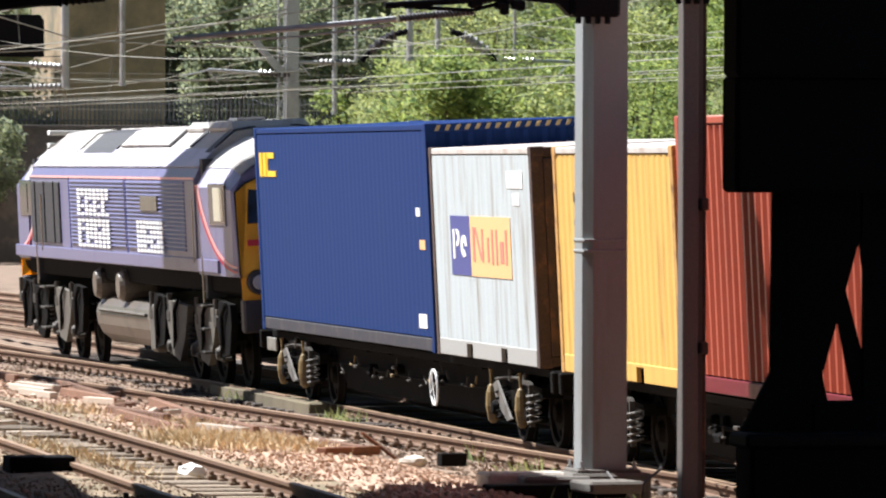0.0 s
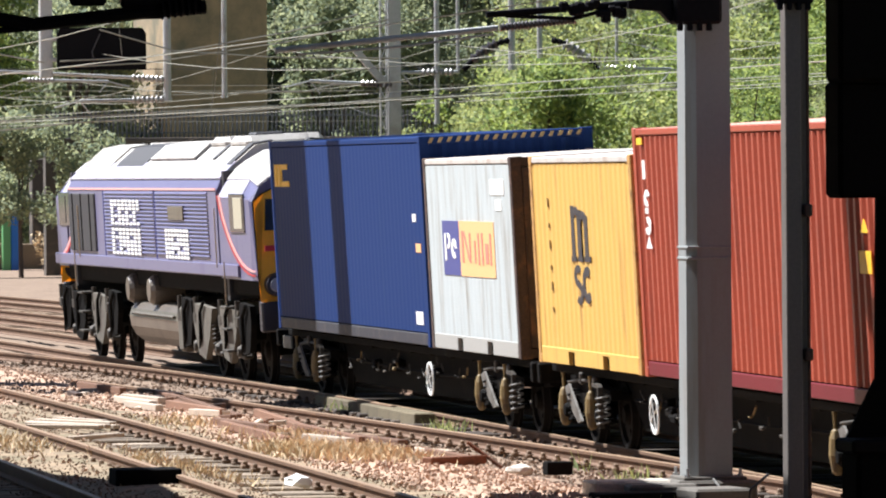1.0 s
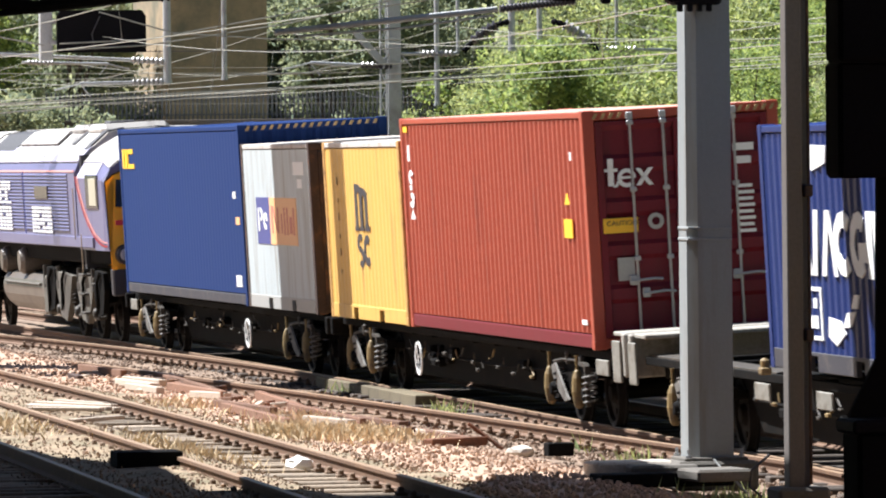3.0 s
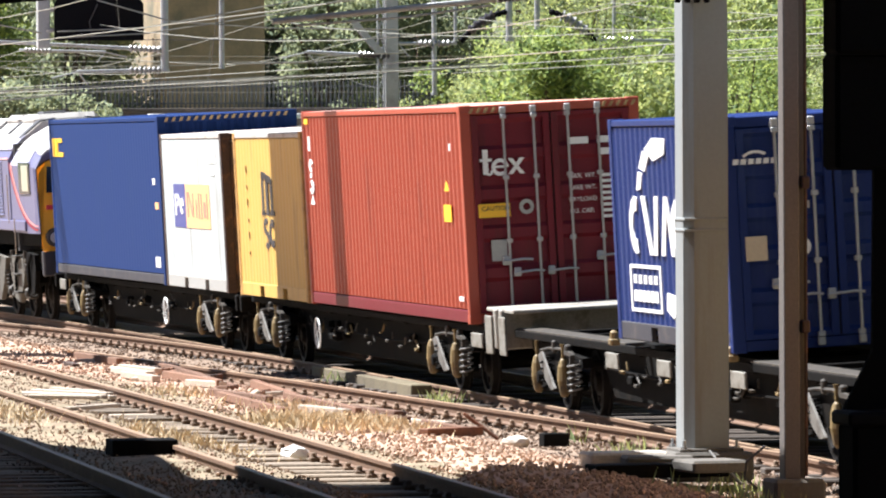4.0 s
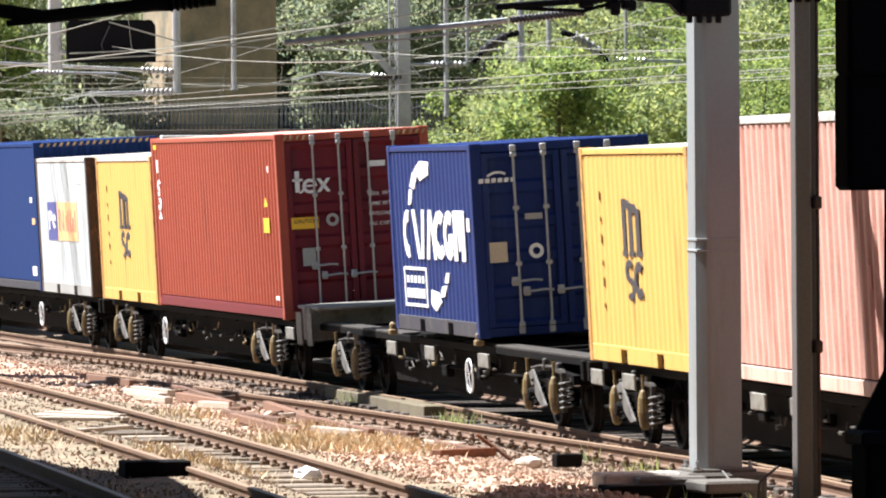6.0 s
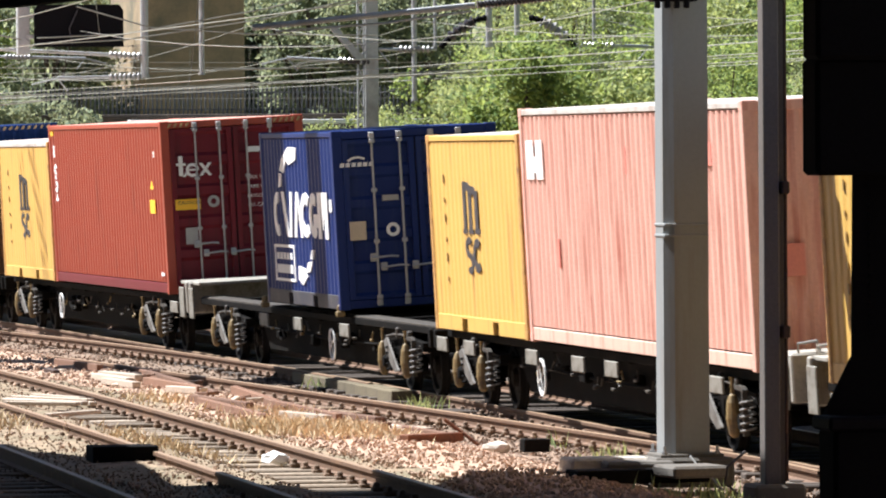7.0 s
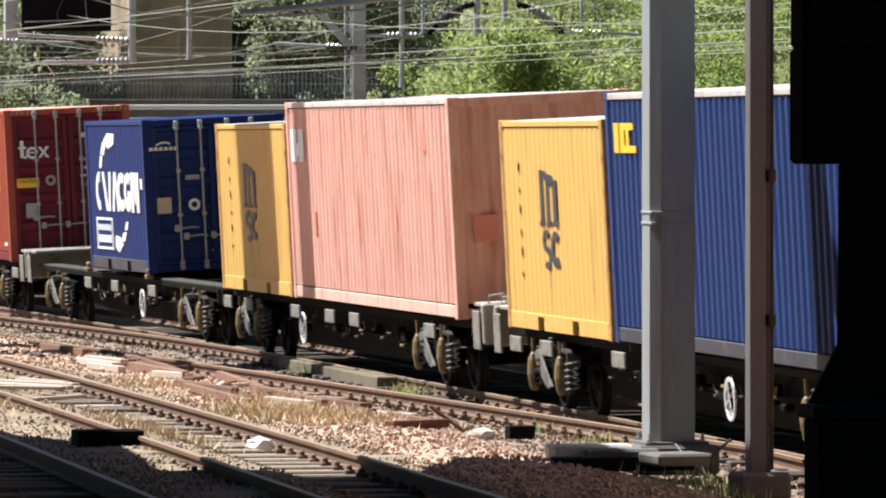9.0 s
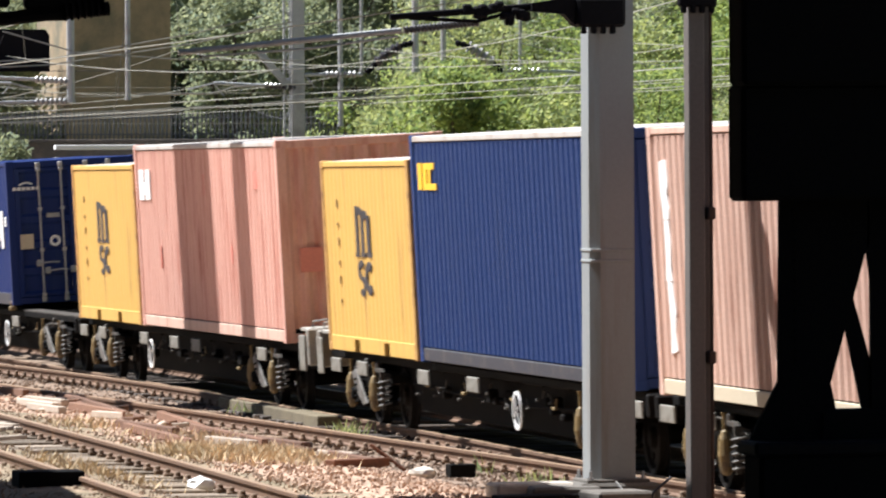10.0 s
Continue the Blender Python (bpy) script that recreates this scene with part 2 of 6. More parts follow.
# ---- mesh helpers ----
def box(bm, c, s, taper=1.0):
    """A box at centre c of size s; taper scales its top."""
    x, y, z = (v / 2 for v in s)
    vs = [bm.verts.new((c[0] + i * x * (taper if k > 0 else 1), c[1] + j * y * (taper if k > 0 else 1), c[2] + k * z)) for k in (-1, 1) for i, j in ((-1, -1), (1, -1), (1, 1), (-1, 1))]
    for f in ((3, 2, 1, 0), (4, 5, 6, 7), (0, 1, 5, 4), (1, 2, 6, 5), (2, 3, 7, 6), (3, 0, 4, 7)):
        bm.faces.new([vs[i] for i in f])
    return vs


def chamfer_box(bm, c, s, e=0.01):
    """A box whose upright and level edges are cut."""
    b2 = bmesh.new()
    box(b2, c, s)
    bmesh.ops.bevel(b2, geom=list(b2.edges), offset=e, segments=1, affect="EDGES")
    add(bm, b2)


def add(bm, other, m=None):
    t = {}
    for v in other.verts:
        t[v] = bm.verts.new(m @ v.co if m else v.co)
    for f in other.faces:
        bm.faces.new([t[v] for v in f.verts])
    other.free()


def tube(bm, points, r, sides=8, cap=True):
    """A round tube along points; r is one radius or one for each point."""
    points = [Vector(p) for p in points]
    rings = []
    for i, p in enumerate(points):
        d = (points[min(i + 1, len(points) - 1)] - points[max(i - 1, 0)]).normalized()
        u = d.orthogonal().normalized() if abs(d.z) > 0.9 else d.cross(Vector((0, 0, 1))).normalized()
        w = d.cross(u)
        rad = r[i] if isinstance(r, (list, tuple)) else r
        rings.append([bm.verts.new(p + (u * math.cos(2 * math.pi * k / sides) + w * math.sin(2 * math.pi * k / sides)) * rad) for k in range(sides)])
    for a, b in zip(rings, rings[1:]):
        for k in range(sides):
            bm.faces.new((a[k], a[(k + 1) % sides], b[(k + 1) % sides], b[k]))
    if cap:
        bm.faces.new(rings[0][::-1])
        bm.faces.new(rings[-1])


def prism(bm, outline, axis, lo, hi):
    """An outline of (u, v) pushed along axis: 'y' takes (x, z), 'x' takes (y, z), 'z' takes (x, y)."""
    def at(u, v, w):
        return {"y": (u, w, v), "x": (w, u, v), "z": (u, v, w)}[axis]
    a = [bm.verts.new(at(u, v, lo)) for u, v in outline]
    b = [bm.verts.new(at(u, v, hi)) for u, v in outline]
    n = len(a)
    for i in range(n):
        bm.faces.new((a[i], a[(i + 1) % n], b[(i + 1) % n], b[i]))
    bm.faces.new(a[::-1])
    bm.faces.new(b)


def mesh_of(bm, name, mat, smooth=False):
    bmesh.ops.recalc_face_normals(bm, faces=list(bm.faces))
    me = bpy.data.meshes.new(name)
    bm.to_mesh(me)
    bm.free()
    me.materials.append(M[mat])
    if smooth:
        for p in me.polygons:
            p.use_smooth = True
    return me


def part(name, src, mat, parent, label="", at=None, smooth=False):
    """A bmesh, or a mesh made before, as one object under a thing or a part."""
    me = src if isinstance(src, bpy.types.Mesh) else mesh_of(src, name, mat, smooth)
    ob = new(name, me)
    ob.parent = parent
    if at is not None:
        ob.matrix_basis = at
    if label:
        tagged(ob, label)
    return ob


def thing(name, label, category, at=None, group="", kind=""):
    ob = new(name)
    ob.empty_display_size = 0.2
    if at is not None:
        ob.matrix_basis = at
    return tagged(ob, label, category, group, kind)


def solo(name, src, mat, label, category="", at=None, group="", kind="", smooth=False):
    ob = part(name, src, mat, None, "", at, smooth)
    return tagged(ob, label, category, group, kind)


def letters(text, height, depth=0.004):
    """A mesh of the built-in font, in the x-z plane, facing -y, from its lower left corner."""
    cu = bpy.data.curves.new("letters", "FONT")
    cu.body, cu.size, cu.extrude = text, height, depth / 2
    cu.resolution_u = 3
    ob = new("letters", cu)
    me = bpy.data.meshes.new_from_object(ob.evaluated_get(bpy.context.evaluated_depsgraph_get()))
    bpy.data.objects.remove(ob)
    me.transform(Matrix.Rotation(radians(90), 4, "X"))
    return me


# ---- the railway's line ----
BEND, CANT = 0.000717, 0.0508


def line_y(x):
    """Centre of the train's track at x."""
    x = max(-50.0, min(x, 400.0))
    return BEND / 2 * (x - 100) ** 2


def ease(v):
    v = max(0.0, min(1.0, v))
    return v * v * (3 - 2 * v)


def ground_z(x, off):
    z = -0.22 + 0.29 * ease((off - 2.4) / 2.0)
    z += 0.075 * ease((off - 6.75) / 0.45) * (1 - ease((off - 8.9) / 0.5)) + 0.05 * ease((x - 79) / 4) * ease((off - 5.4) / 0.5)
    z -= 0.075 * ease((off - 5.9) / 0.3) * (1 - ease((off - 6.95) / 0.4)) * (1 - ease((x - 79) / 2.5))
    z += 8.0 * ease((-8.0 - off) / 13.0) * (1 - ease((x - 136.0) / 14.0)) * ease((x - 20) / 30)
    z += 30.0 * ease((x - 330.0) / 120.0)
    return z


# ---- ground ----
def build_ground():
    xs = [-3000, -800, -200, -60, 0, 30] + [40 + 0.5 * i for i in range(200)] + [142 + 4 * i for i in range(32)] + [280, 320, 400, 700, 3000]
    ys = [-3000, -800, -200, -90, -60, -45, -36] + [-30 + 1.5 * i for i in range(15)] + [-7.5 + 0.4 * i for i in range(55)] + [16, 20, 30, 60, 200, 800, 3000]
    verts, faces = [], []
    for x in xs:
        for o in ys:
            z = ground_z(x, o)
            if 40 < x < 140 and -8 < o < 14.5:
                z += 0.05 * noise.noise((x * 0.9, o * 0.9, 0)) + 0.03 * noise.noise((x * 3, o * 3, 5))
            verts.append((x, o + line_y(x), z))
    n = len(ys)
    for i in range(len(xs) - 1):
        for j in range(n - 1):
            a = i * n + j
            faces.append((a, a + n, a + n + 1, a + 1))
    me = bpy.data.meshes.new("ground")
    me.from_pydata(verts, [], faces)
    me.materials.append(M["ballast"])
    me.materials.append(M["soil"])
    me.materials.append(M["ironballast"])
    me.materials.append(M["sidingearth"])
    me.materials.append(M["shadeballast"])
    for p in me.polygons:
        p.use_smooth = True
        o = p.center.y - line_y(p.center.x)
        if -9 < o < 2.9 + 0.35 * noise.noise((p.center.x * 0.5, o, 3)) + (0.06 * (p.center.x - 90) if 90 < p.center.x < 125 else 0):
            p.material_index = 2
        if 5.35 + 0.3 * noise.noise((p.center.x * 0.6, o, 7)) < o < 14 and p.center.x < 92 + 3 * noise.noise((o, p.center.x * 0.3, 1)):
            p.material_index = 3
        if 130 + 4 * noise.noise((o * 0.4, 0, 2)) < p.center.x < 256 and o < 40:
            p.material_index = 2
        # Strip under the train, its shade painted into the ground.
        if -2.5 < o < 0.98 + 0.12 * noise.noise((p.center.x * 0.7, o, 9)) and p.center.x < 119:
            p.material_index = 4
        if p.center.y - line_y(p.center.x) < (-7.6 if p.center.x < 160 else -26) or p.center.x > 255:
            p.material_index = 1
    return tagged(new("ground", me), "brown stony ballast ground with a weedy slope", "ground", kind="structure")


build_ground()


def stones(name, label, mat, seed, count, lo, hi, fine=1.0):
    """Loose ballast, as single stones."""
    rng = random.Random(seed)
    verts, faces = [], []
    for i in range(count):
        x = 55 + 70 * rng.random() ** 1.4
        o = rng.uniform(lo, hi)
        if x > 95 and rng.random() < 0.3:
            continue
        if fine == 1.0 and 5.6 < o < 14 and x < 92 and rng.random() < 0.93:
            continue
        y, z, s = o + line_y(x), ground_z(x, o) + 0.02, rng.uniform(0.01, 0.025) * fine
        q = Euler((rng.random() * 6, rng.random() * 6, rng.random() * 6)).to_matrix()
        b = len(verts)
        for k in (-1, 1):
            for u, v in ((-1, -1), (1, -1), (1, 1), (-1, 1)):
                p = q @ Vector((u * s * rng.uniform(0.6, 1.2), v * s * rng.uniform(0.5, 1), k * s * rng.uniform(0.4, 0.9)))
                verts.append((x + p.x, y + p.y, z + p.z))
        for f in ((3, 2, 1, 0), (4, 5, 6, 7), (0, 1, 5, 4), (1, 2, 6, 5), (2, 3, 7, 6), (3, 0, 4, 7)):
            faces.append([b + i for i in f])
    me = bpy.data.meshes.new(name)
    me.from_pydata(verts, [], faces)
    me.materials.append(M[mat])
    tagged(new(name, me), label, "gravel", kind="stuff")


stones("ballast_stones", "loose tan and brown ballast stones between the tracks", "stone", 4, 26000, 2.7, 10.5)
stones("stained_ballast_stones", "loose iron-stained brown ballast stones beside the running rail", "ironstone", 5, 8000, 0.9, 3.0)
stones("siding_grit", "small earthy grit and chips on the siding", "grit", 6, 16000, 5.4, 9.6, 0.45)


# ---- tracks ----
def rail_path(off, x0, x1, z, step=2.0):
    out = []
    x = x0
    while x <= x1 + 0.01:
        o = off(x) if callable(off) else off
        out.append((x, o + line_y(x), z - (CANT * o if abs(o) < 1 else 0)))
        x += step
    return out


def rail_mesh(path, head):
    """A flat-bottomed rail; head: the running surface alone."""
    if head:
        prof = [(-0.034, -0.006), (-0.03, 0.004), (0.03, 0.004), (0.034, -0.006)]
    else:
        prof = [(-0.065, -0.155), (-0.065, -0.14), (-0.012, -0.12), (-0.012, -0.045), (-0.036, -0.035), (-0.036, -0.002), (0.036, -0.002), (0.036, -0.035), (0.012, -0.045), (0.012, -0.12), (0.065, -0.14), (0.065, -0.155)]
    bm = bmesh.new()
    rings = [[bm.verts.new((x, y + u, z + v)) for u, v in prof] for x, y, z in path]
    n = len(prof)
    for a, b in zip(rings, rings[1:]):
        for k in range(n):
            bm.faces.new((a[k], b[k], b[(k + 1) % n], a[(k + 1) % n]))
    return bm


def branch_far(x):
    return 1.0 + (0.0 if x < 96 else 0.0017 * (x - 96) ** 2 if x < 130 else 1.965 + 0.116 * (x - 130))


def branch_near(x):
    u = min(x, 150.0) - 90
    return max(0.9, 2.49 + 0.0646 * u - 0.00006 * u * u)


def track(label, rails, z, sleepers=None, spans=(0, 320), chairs=(), wood="timber"):
    t = thing("railway_track", label, "railway track", kind="structure")
    for off in rails:
        path = rail_path(off, 92 if off is branch_far else spans[0], spans[1], z)
        r = part("rail", rail_mesh(path, False), "rail", t)
        part("rail_head", rail_mesh(path, True), "railtop", r, "worn shiny running surface")
    if sleepers:
        lo, hi, pitch, a, b = sleepers
        bm = bmesh.new()
        chamfer_box(bm, (0, 0, 0), (0.25, hi - lo, 0.13), 0.015)
        me = mesh_of(bm, "sleeper", wood)
        x = a
        rng = random.Random(int(a * 7 + lo * 13))
        while x < b:
            o = (lo + hi) / 2
            part("sleeper", me, wood, t, at=pose(x + rng.uniform(-0.03, 0.03), o + line_y(x), z - 0.226 + rng.uniform(-0.022, 0.016), 0, 0, math.degrees(BEND * (x - 100)) + rng.uniform(-1.2, 1.2)))
            x += pitch
    if chairs:
        bm = bmesh.new()
        chamfer_box(bm, (0, 0, 0), (0.12, 0.26, 0.05), 0.012)
        chamfer_box(bm, (0, 0.085, 0.04), (0.09, 0.05, 0.06), 0.012)
        chamfer_box(bm, (0, -0.085, 0.04), (0.09, 0.05, 0.06), 0.012)
        me = mesh_of(bm, "rail_chair", "chair")
        for off, a, b, pitch in chairs:
            x = a
            while x < b:
                o = off(x) if callable(off) else off
                part("rail_chair", me, "chair", t, at=pose(x, o + line_y(x), z - 0.15 - (CANT * o if abs(o) < 1 else 0)))
                x += pitch
    return t


# These sleepers are darkened too, for the shade beneath the wagons.
track("main railway track under the freight train", (0.755, -0.755), 0.0, (-1.3, 1.3, 0.65, 62, 118), chairs=((0.755, 66, 118, 0.65),), wood="shadetimber")
track("rusty branch track beside the train", (branch_far, branch_near), 0.0, (1.5, 2.6, 0.65, 86, 96), chairs=((branch_near, 68, 112, 0.65), (branch_far, 96, 122, 0.65)), spans=(66, 320))
track("worn siding track with timber sleepers", (6.37, 7.88), 0.26, (5.85, 8.4, 0.72, 58, 108), wood="siding", chairs=((6.4, 58, 100, 0.72), (7.9, 58, 90, 0.72)))
track("near siding track in the shade", (9.27, 10.77), 0.26, (8.75, 11.3, 0.72, 54, 84))
track("far running track beyond the train", (-4.1, -2.65), 0.0, (-4.7, -2.0, 0.65, 120, 200))
track("farther running track beyond the train", (-7.6, -6.15), 0.0, (-8.2, -5.6, 0.65, 140, 230))


# ---- unseen canopy added over the near side, its outline shaped to shade the sidings ----
def canopy():
    c = thing("shade_canopy", "unseen canopy roof added to shade the near sidings", "canopy", kind="structure")
    bm = bmesh.new()
    prism(bm, [(-12, 6.9), (61, 6.9), (68.3, 7.2), (67.4, 8.7), (64.8, 9.7), (64.2, 10.4), (64.6, 12.3), (69.3, 11.96), (72.8, 12.64), (79, 13.0), (79, 30), (-12, 30)], "z", 6.6, 6.9)
    part("roof", bm, "flatblack", c)
    for x in (-6, 14, 34):
        bm = bmesh.new()
        chamfer_box(bm, (x, 27, 3.3), (0.3, 0.3, 6.6), 0.02)
        part("column", bm, "flatblack", c)
    # Unseen wall and platform, added to darken the space below the roof.
    bm = bmesh.new()
    box(bm, (30, 31, 3.4), (84, 0.3, 7.0))
    part("back_wall", bm, "darkwall", c)
    bm = bmesh.new()
    box(bm, (10, 23, 0.3), (46, 13, 1.2))
    part("platform", bm, "concrete", c)


canopy()


# ---- freight containers: x towards the train's front, +y the side in the sun, origin on the deck ----
def corrugated(length, height, depth=0.042, pitch=0.278, axis="x"):
    """A trapezoid-corrugated panel standing in x-z, centred, its outer face at y = 0."""
    bm = bmesh.new()
    n = max(1, round(length / pitch))
    p = length / n
    xs = []
    for i in range(n):
        s = -length / 2 + i * p
        xs += [(s, 0), (s + p * 0.26, 0), (s + p * 0.5, -depth), (s + p * 0.76, -depth)]
    xs.append((length / 2, 0))
    lo = [bm.verts.new((u, v, 0)) for u, v in xs]
    hi = [bm.verts.new((u, v, height)) for u, v in xs]
    for i in range(len(xs) - 1):
        bm.faces.new((lo[i], lo[i + 1], hi[i + 1], hi[i]))
    return bm


MESHES = {}


def shared(key, make, mat, smooth=False):
    if (key, mat) not in MESHES:
        MESHES[(key, mat)] = mesh_of(make(), key[0] if isinstance(key, tuple) else key, mat, smooth)
    return MESHES[(key, mat)]


W = 2.438


def container(label, long, high, paint, edge=None, doors="back", roof="roofdirtglare", doorpaint=None, low=None, top=None, ribs=0.042, group="containers on the freight train"):
    """A dry-freight container: corner posts, rails, corrugated walls, roof, and a pair of doors at the back."""
    L, H = (12.19 if long else 6.06), (2.896 if high else 2.591)
    edge, doorpaint, low = edge or paint, doorpaint or paint, low or paint
    # A pale top rail has the roof edge's sun glare in its colour.
    top = top or edge
    c = thing("shipping_container", label, "shipping container", group=group)

    def posts():
        bm = bmesh.new()
        chamfer_box(bm, (0, 0, H / 2), (0.15, 0.15, H - 0.2), 0.012)
        return bm
    for sx in (-1, 1):
        for sy in (-1, 1):
            part("corner_post", shared(("corner_post", H), posts, edge), edge, c, at=pose(sx * (L / 2 - 0.076), sy * (W / 2 - 0.076), 0))

    def casting():
        bm = bmesh.new()
        chamfer_box(bm, (0, 0, 0), (0.178, 0.162, 0.118), 0.01)
        return bm
    for sx in (-1, 1):
        for sy in (-1, 1):
            for z in (0.059, H - 0.059):
                part("corner_casting", shared("corner_casting", casting, edge), edge, c, at=pose(sx * (L / 2 - 0.088), sy * (W / 2 - 0.08), z))
    for sy in (-1, 1):
        def bottom():
            bm = bmesh.new()
            if long:
                chamfer_box(bm, (0, 0, 0.09), (L - 0.36, 0.05, 0.16), 0.008)
            else:
                for a, b in ((-L / 2 + 0.18, -1.2), (-0.84, 0.84), (1.2, L / 2 - 0.18)):
                    chamfer_box(bm, ((a + b) / 2, 0, 0.1), (b - a, 0.06, 0.2), 0.008)
                chamfer_box(bm, (0, 0, 0.185), (L - 0.36, 0.058, 0.04), 0.006)
            return bm
        part("bottom_rail", shared(("bottom_rail", L), bottom, low), low, c, at=pose(0, sy * (W / 2 - 0.035), 0.012))

        def top_bar():
            bm = bmesh.new()
            chamfer_box(bm, (0, 0, 0), (L - 0.34, 0.07, 0.075), 0.01)
            return bm
        part("top_rail", shared(("top_rail", L), top_bar, top), top, c, at=pose(0, sy * (W / 2 - 0.04), H - 0.05))
        part("side_wall", shared(("side_wall", L, H, ribs), lambda: corrugated(L - 0.29, H - 0.30, ribs), paint), paint, c, at=pose(0, sy * (W / 2 - 0.012), 0.2, 0, 0, 0 if sy > 0 else 180))
    if not long:
        def pocket():
            bm = bmesh.new()
            box(bm, (0, 0, 0), (0.36, 0.05, 0.19))
            return bm
        for y in (1, -1):
            for x in (-1.02, 1.02):
                part("fork_pocket", shared("fork_pocket", pocket, "gasket"), "gasket", c, "dark forklift pocket", at=pose(x, y * (W / 2 - 0.12), 0.1))

    def roofing():
        bm = corrugated(L - 0.2, W - 0.12, 0.02, 0.21)
        bmesh.ops.rotate(bm, verts=list(bm.verts), cent=(0, 0, 0), matrix=Matrix.Rotation(radians(90), 3, "X"))
        bmesh.ops.translate(bm, verts=list(bm.verts), vec=(0, W / 2 - 0.06, 0))
        return bm
    part("roof", shared(("roof", L), roofing, roof), roof, c, at=pose(0, 0, H - 0.01))

    def floor():
        bm = bmesh.new()
        box(bm, (0, 0, 0.15), (L - 0.3, W - 0.2, 0.05))
        return bm
    part("floor", shared(("floor", L), floor, "under"), "under", c)
    # front end wall
    part("front_wall", shared(("front_wall", H), lambda: corrugated(W - 0.29, H - 0.3, 0.045, 0.25), paint), paint, c, at=pose(L / 2 - 0.02, 0, 0.2, 0, 0, -90))

    def beam():
        bm = bmesh.new()
        chamfer_box(bm, (0, 0, 0), (0.1, W - 0.3, 0.12), 0.01)
        return bm
    for sx in (-1, 1):
        for z in (0.075, H - 0.07):
            part("end_beam", shared("end_beam", beam, edge), edge, c, at=pose(sx * (L / 2 - 0.06), 0, z))
    if doors == "front":
        part("rear_wall", shared(("front_wall", H), lambda: corrugated(W - 0.29, H - 0.3, 0.045, 0.25), doorpaint), doorpaint, c, at=pose(-L / 2 + 0.02, 0, 0.2, 0, 0, 90))
        return c, L, H
    # the doors
    dh, dw = H - 0.28, (W - 0.32) / 2

    def leaf():
        bm = bmesh.new()
        n = 5
        ys = (-dw / 2, dw / 2)
        prof = [(0, 0.0)]
        seg = dh / n
        for i in range(n):
            b = i * seg
            prof += [(0, b + seg * 0.12), (0.04, b + seg * 0.22), (0.04, b + seg * 0.78), (0, b + seg * 0.88)]
        prof.append((0, dh))
        m = 0.09
        a = [[bm.verts.new((d, y, z)) for d, z in prof] for y in (-dw / 2 + m, dw / 2 - m)]
        for i in range(len(prof) - 1):
            bm.faces.new((a[0][i], a[0][i + 1], a[1][i + 1], a[1][i]))
        for y in ys:
            chamfer_box(bm, (-0.005, y - math.copysign(m / 2, y), dh / 2), (0.05, m, dh), 0.006)
        for z in (0.03, dh - 0.03):
            chamfer_box(bm, (-0.003, 0, z), (0.046, dw - 2 * m + 0.01, 0.06), 0.006)
        return bm

    def rod():
        bm = bmesh.new()
        tube(bm, [(0, 0, -0.08), (0, 0, dh + 0.08)], 0.017, 8)
        for z in (0.03, dh * 0.36, dh * 0.68, dh - 0.03):
            chamfer_box(bm, (0.02, 0, z), (0.05, 0.08, 0.06), 0.01)
        for z in (-0.05, dh + 0.05):
            chamfer_box(bm, (0, 0, z), (0.055, 0.08, 0.1), 0.012)
        return bm

    def handle():
        bm = bmesh.new()
        tube(bm, [(-0.03, 0, 0), (-0.05, 0.12, 0.012), (-0.05, 0.42, -0.01)], 0.017, 6)
        chamfer_box(bm, (0, 0.36, 0.0), (0.05, 0.09, 0.12), 0.01)
        return bm
    for s in (1, -1):
        d = part("door", shared(("door", H), leaf, doorpaint), doorpaint, c, at=pose(-L / 2 + 0.02, s * (dw / 2 + 0.012), 0.14))
        for y in (0.10, -0.31):
            part("lock_rod", shared(("lock_rod", H), rod, "rod"), "rod", d, "galvanised locking rod", at=pose(-0.055, s * y, 0, 0, 0, 180 if s > 0 else 0))
            part("door_handle", shared("door_handle", handle, "rod"), "rod", d, "steel door handle", at=pose(-0.06, s * y + (-0.04 if y < 0 else -0.3), dh * (0.2 if y < 0 else 0.26)))
    bm = bmesh.new()
    box(bm, (-L / 2 + 0.03, 0, H / 2), (0.03, 0.03, dh))
    for s in (-1, 1):
        box(bm, (-L / 2 + 0.04, s * (W / 2 - 0.155), H / 2), (0.03, 0.02, dh))
    part("door_seal", bm, "gasket", c)
    return c, L, H


def side_bar(c, L, name, mat, x0, x1, z0, z1, label="", slant=0.0, proud=0.0):
    """A flat patch on the sunlit side; x is metres behind the front end, z above the deck."""
    bm = bmesh.new()
    y = W / 2 - 0.012
    a, b = L / 2 - x1, L / 2 - x0
    q = [bm.verts.new((u, y + 0.006 + proud, v)) for u, v in ((a, z0), (b, z0), (b + slant, z1), (a + slant, z1))]
    r = [bm.verts.new((v.co.x, y - 0.004, v.co.z)) for v in q]
    bm.faces.new(q)
    bm.faces.new(r[::-1])
    for i in range(4):
        bm.faces.new((q[i], r[i], r[(i + 1) % 4], q[(i + 1) % 4]))
    return part(name, bm, mat, c, label)


def side_shape(c, L, name, mat, outlines, label="", proud=0.0):
    """Flat painted shapes on the sunlit side, each an outline of (metres behind the front, height)."""
    y = W / 2 - 0.012
    for o in outlines:
        bm = bmesh.new()
        prism(bm, [(L / 2 - u, v) for u, v in o], "y", y - 0.004, y + 0.006 + proud)
        part(name, bm, mat, c, label)


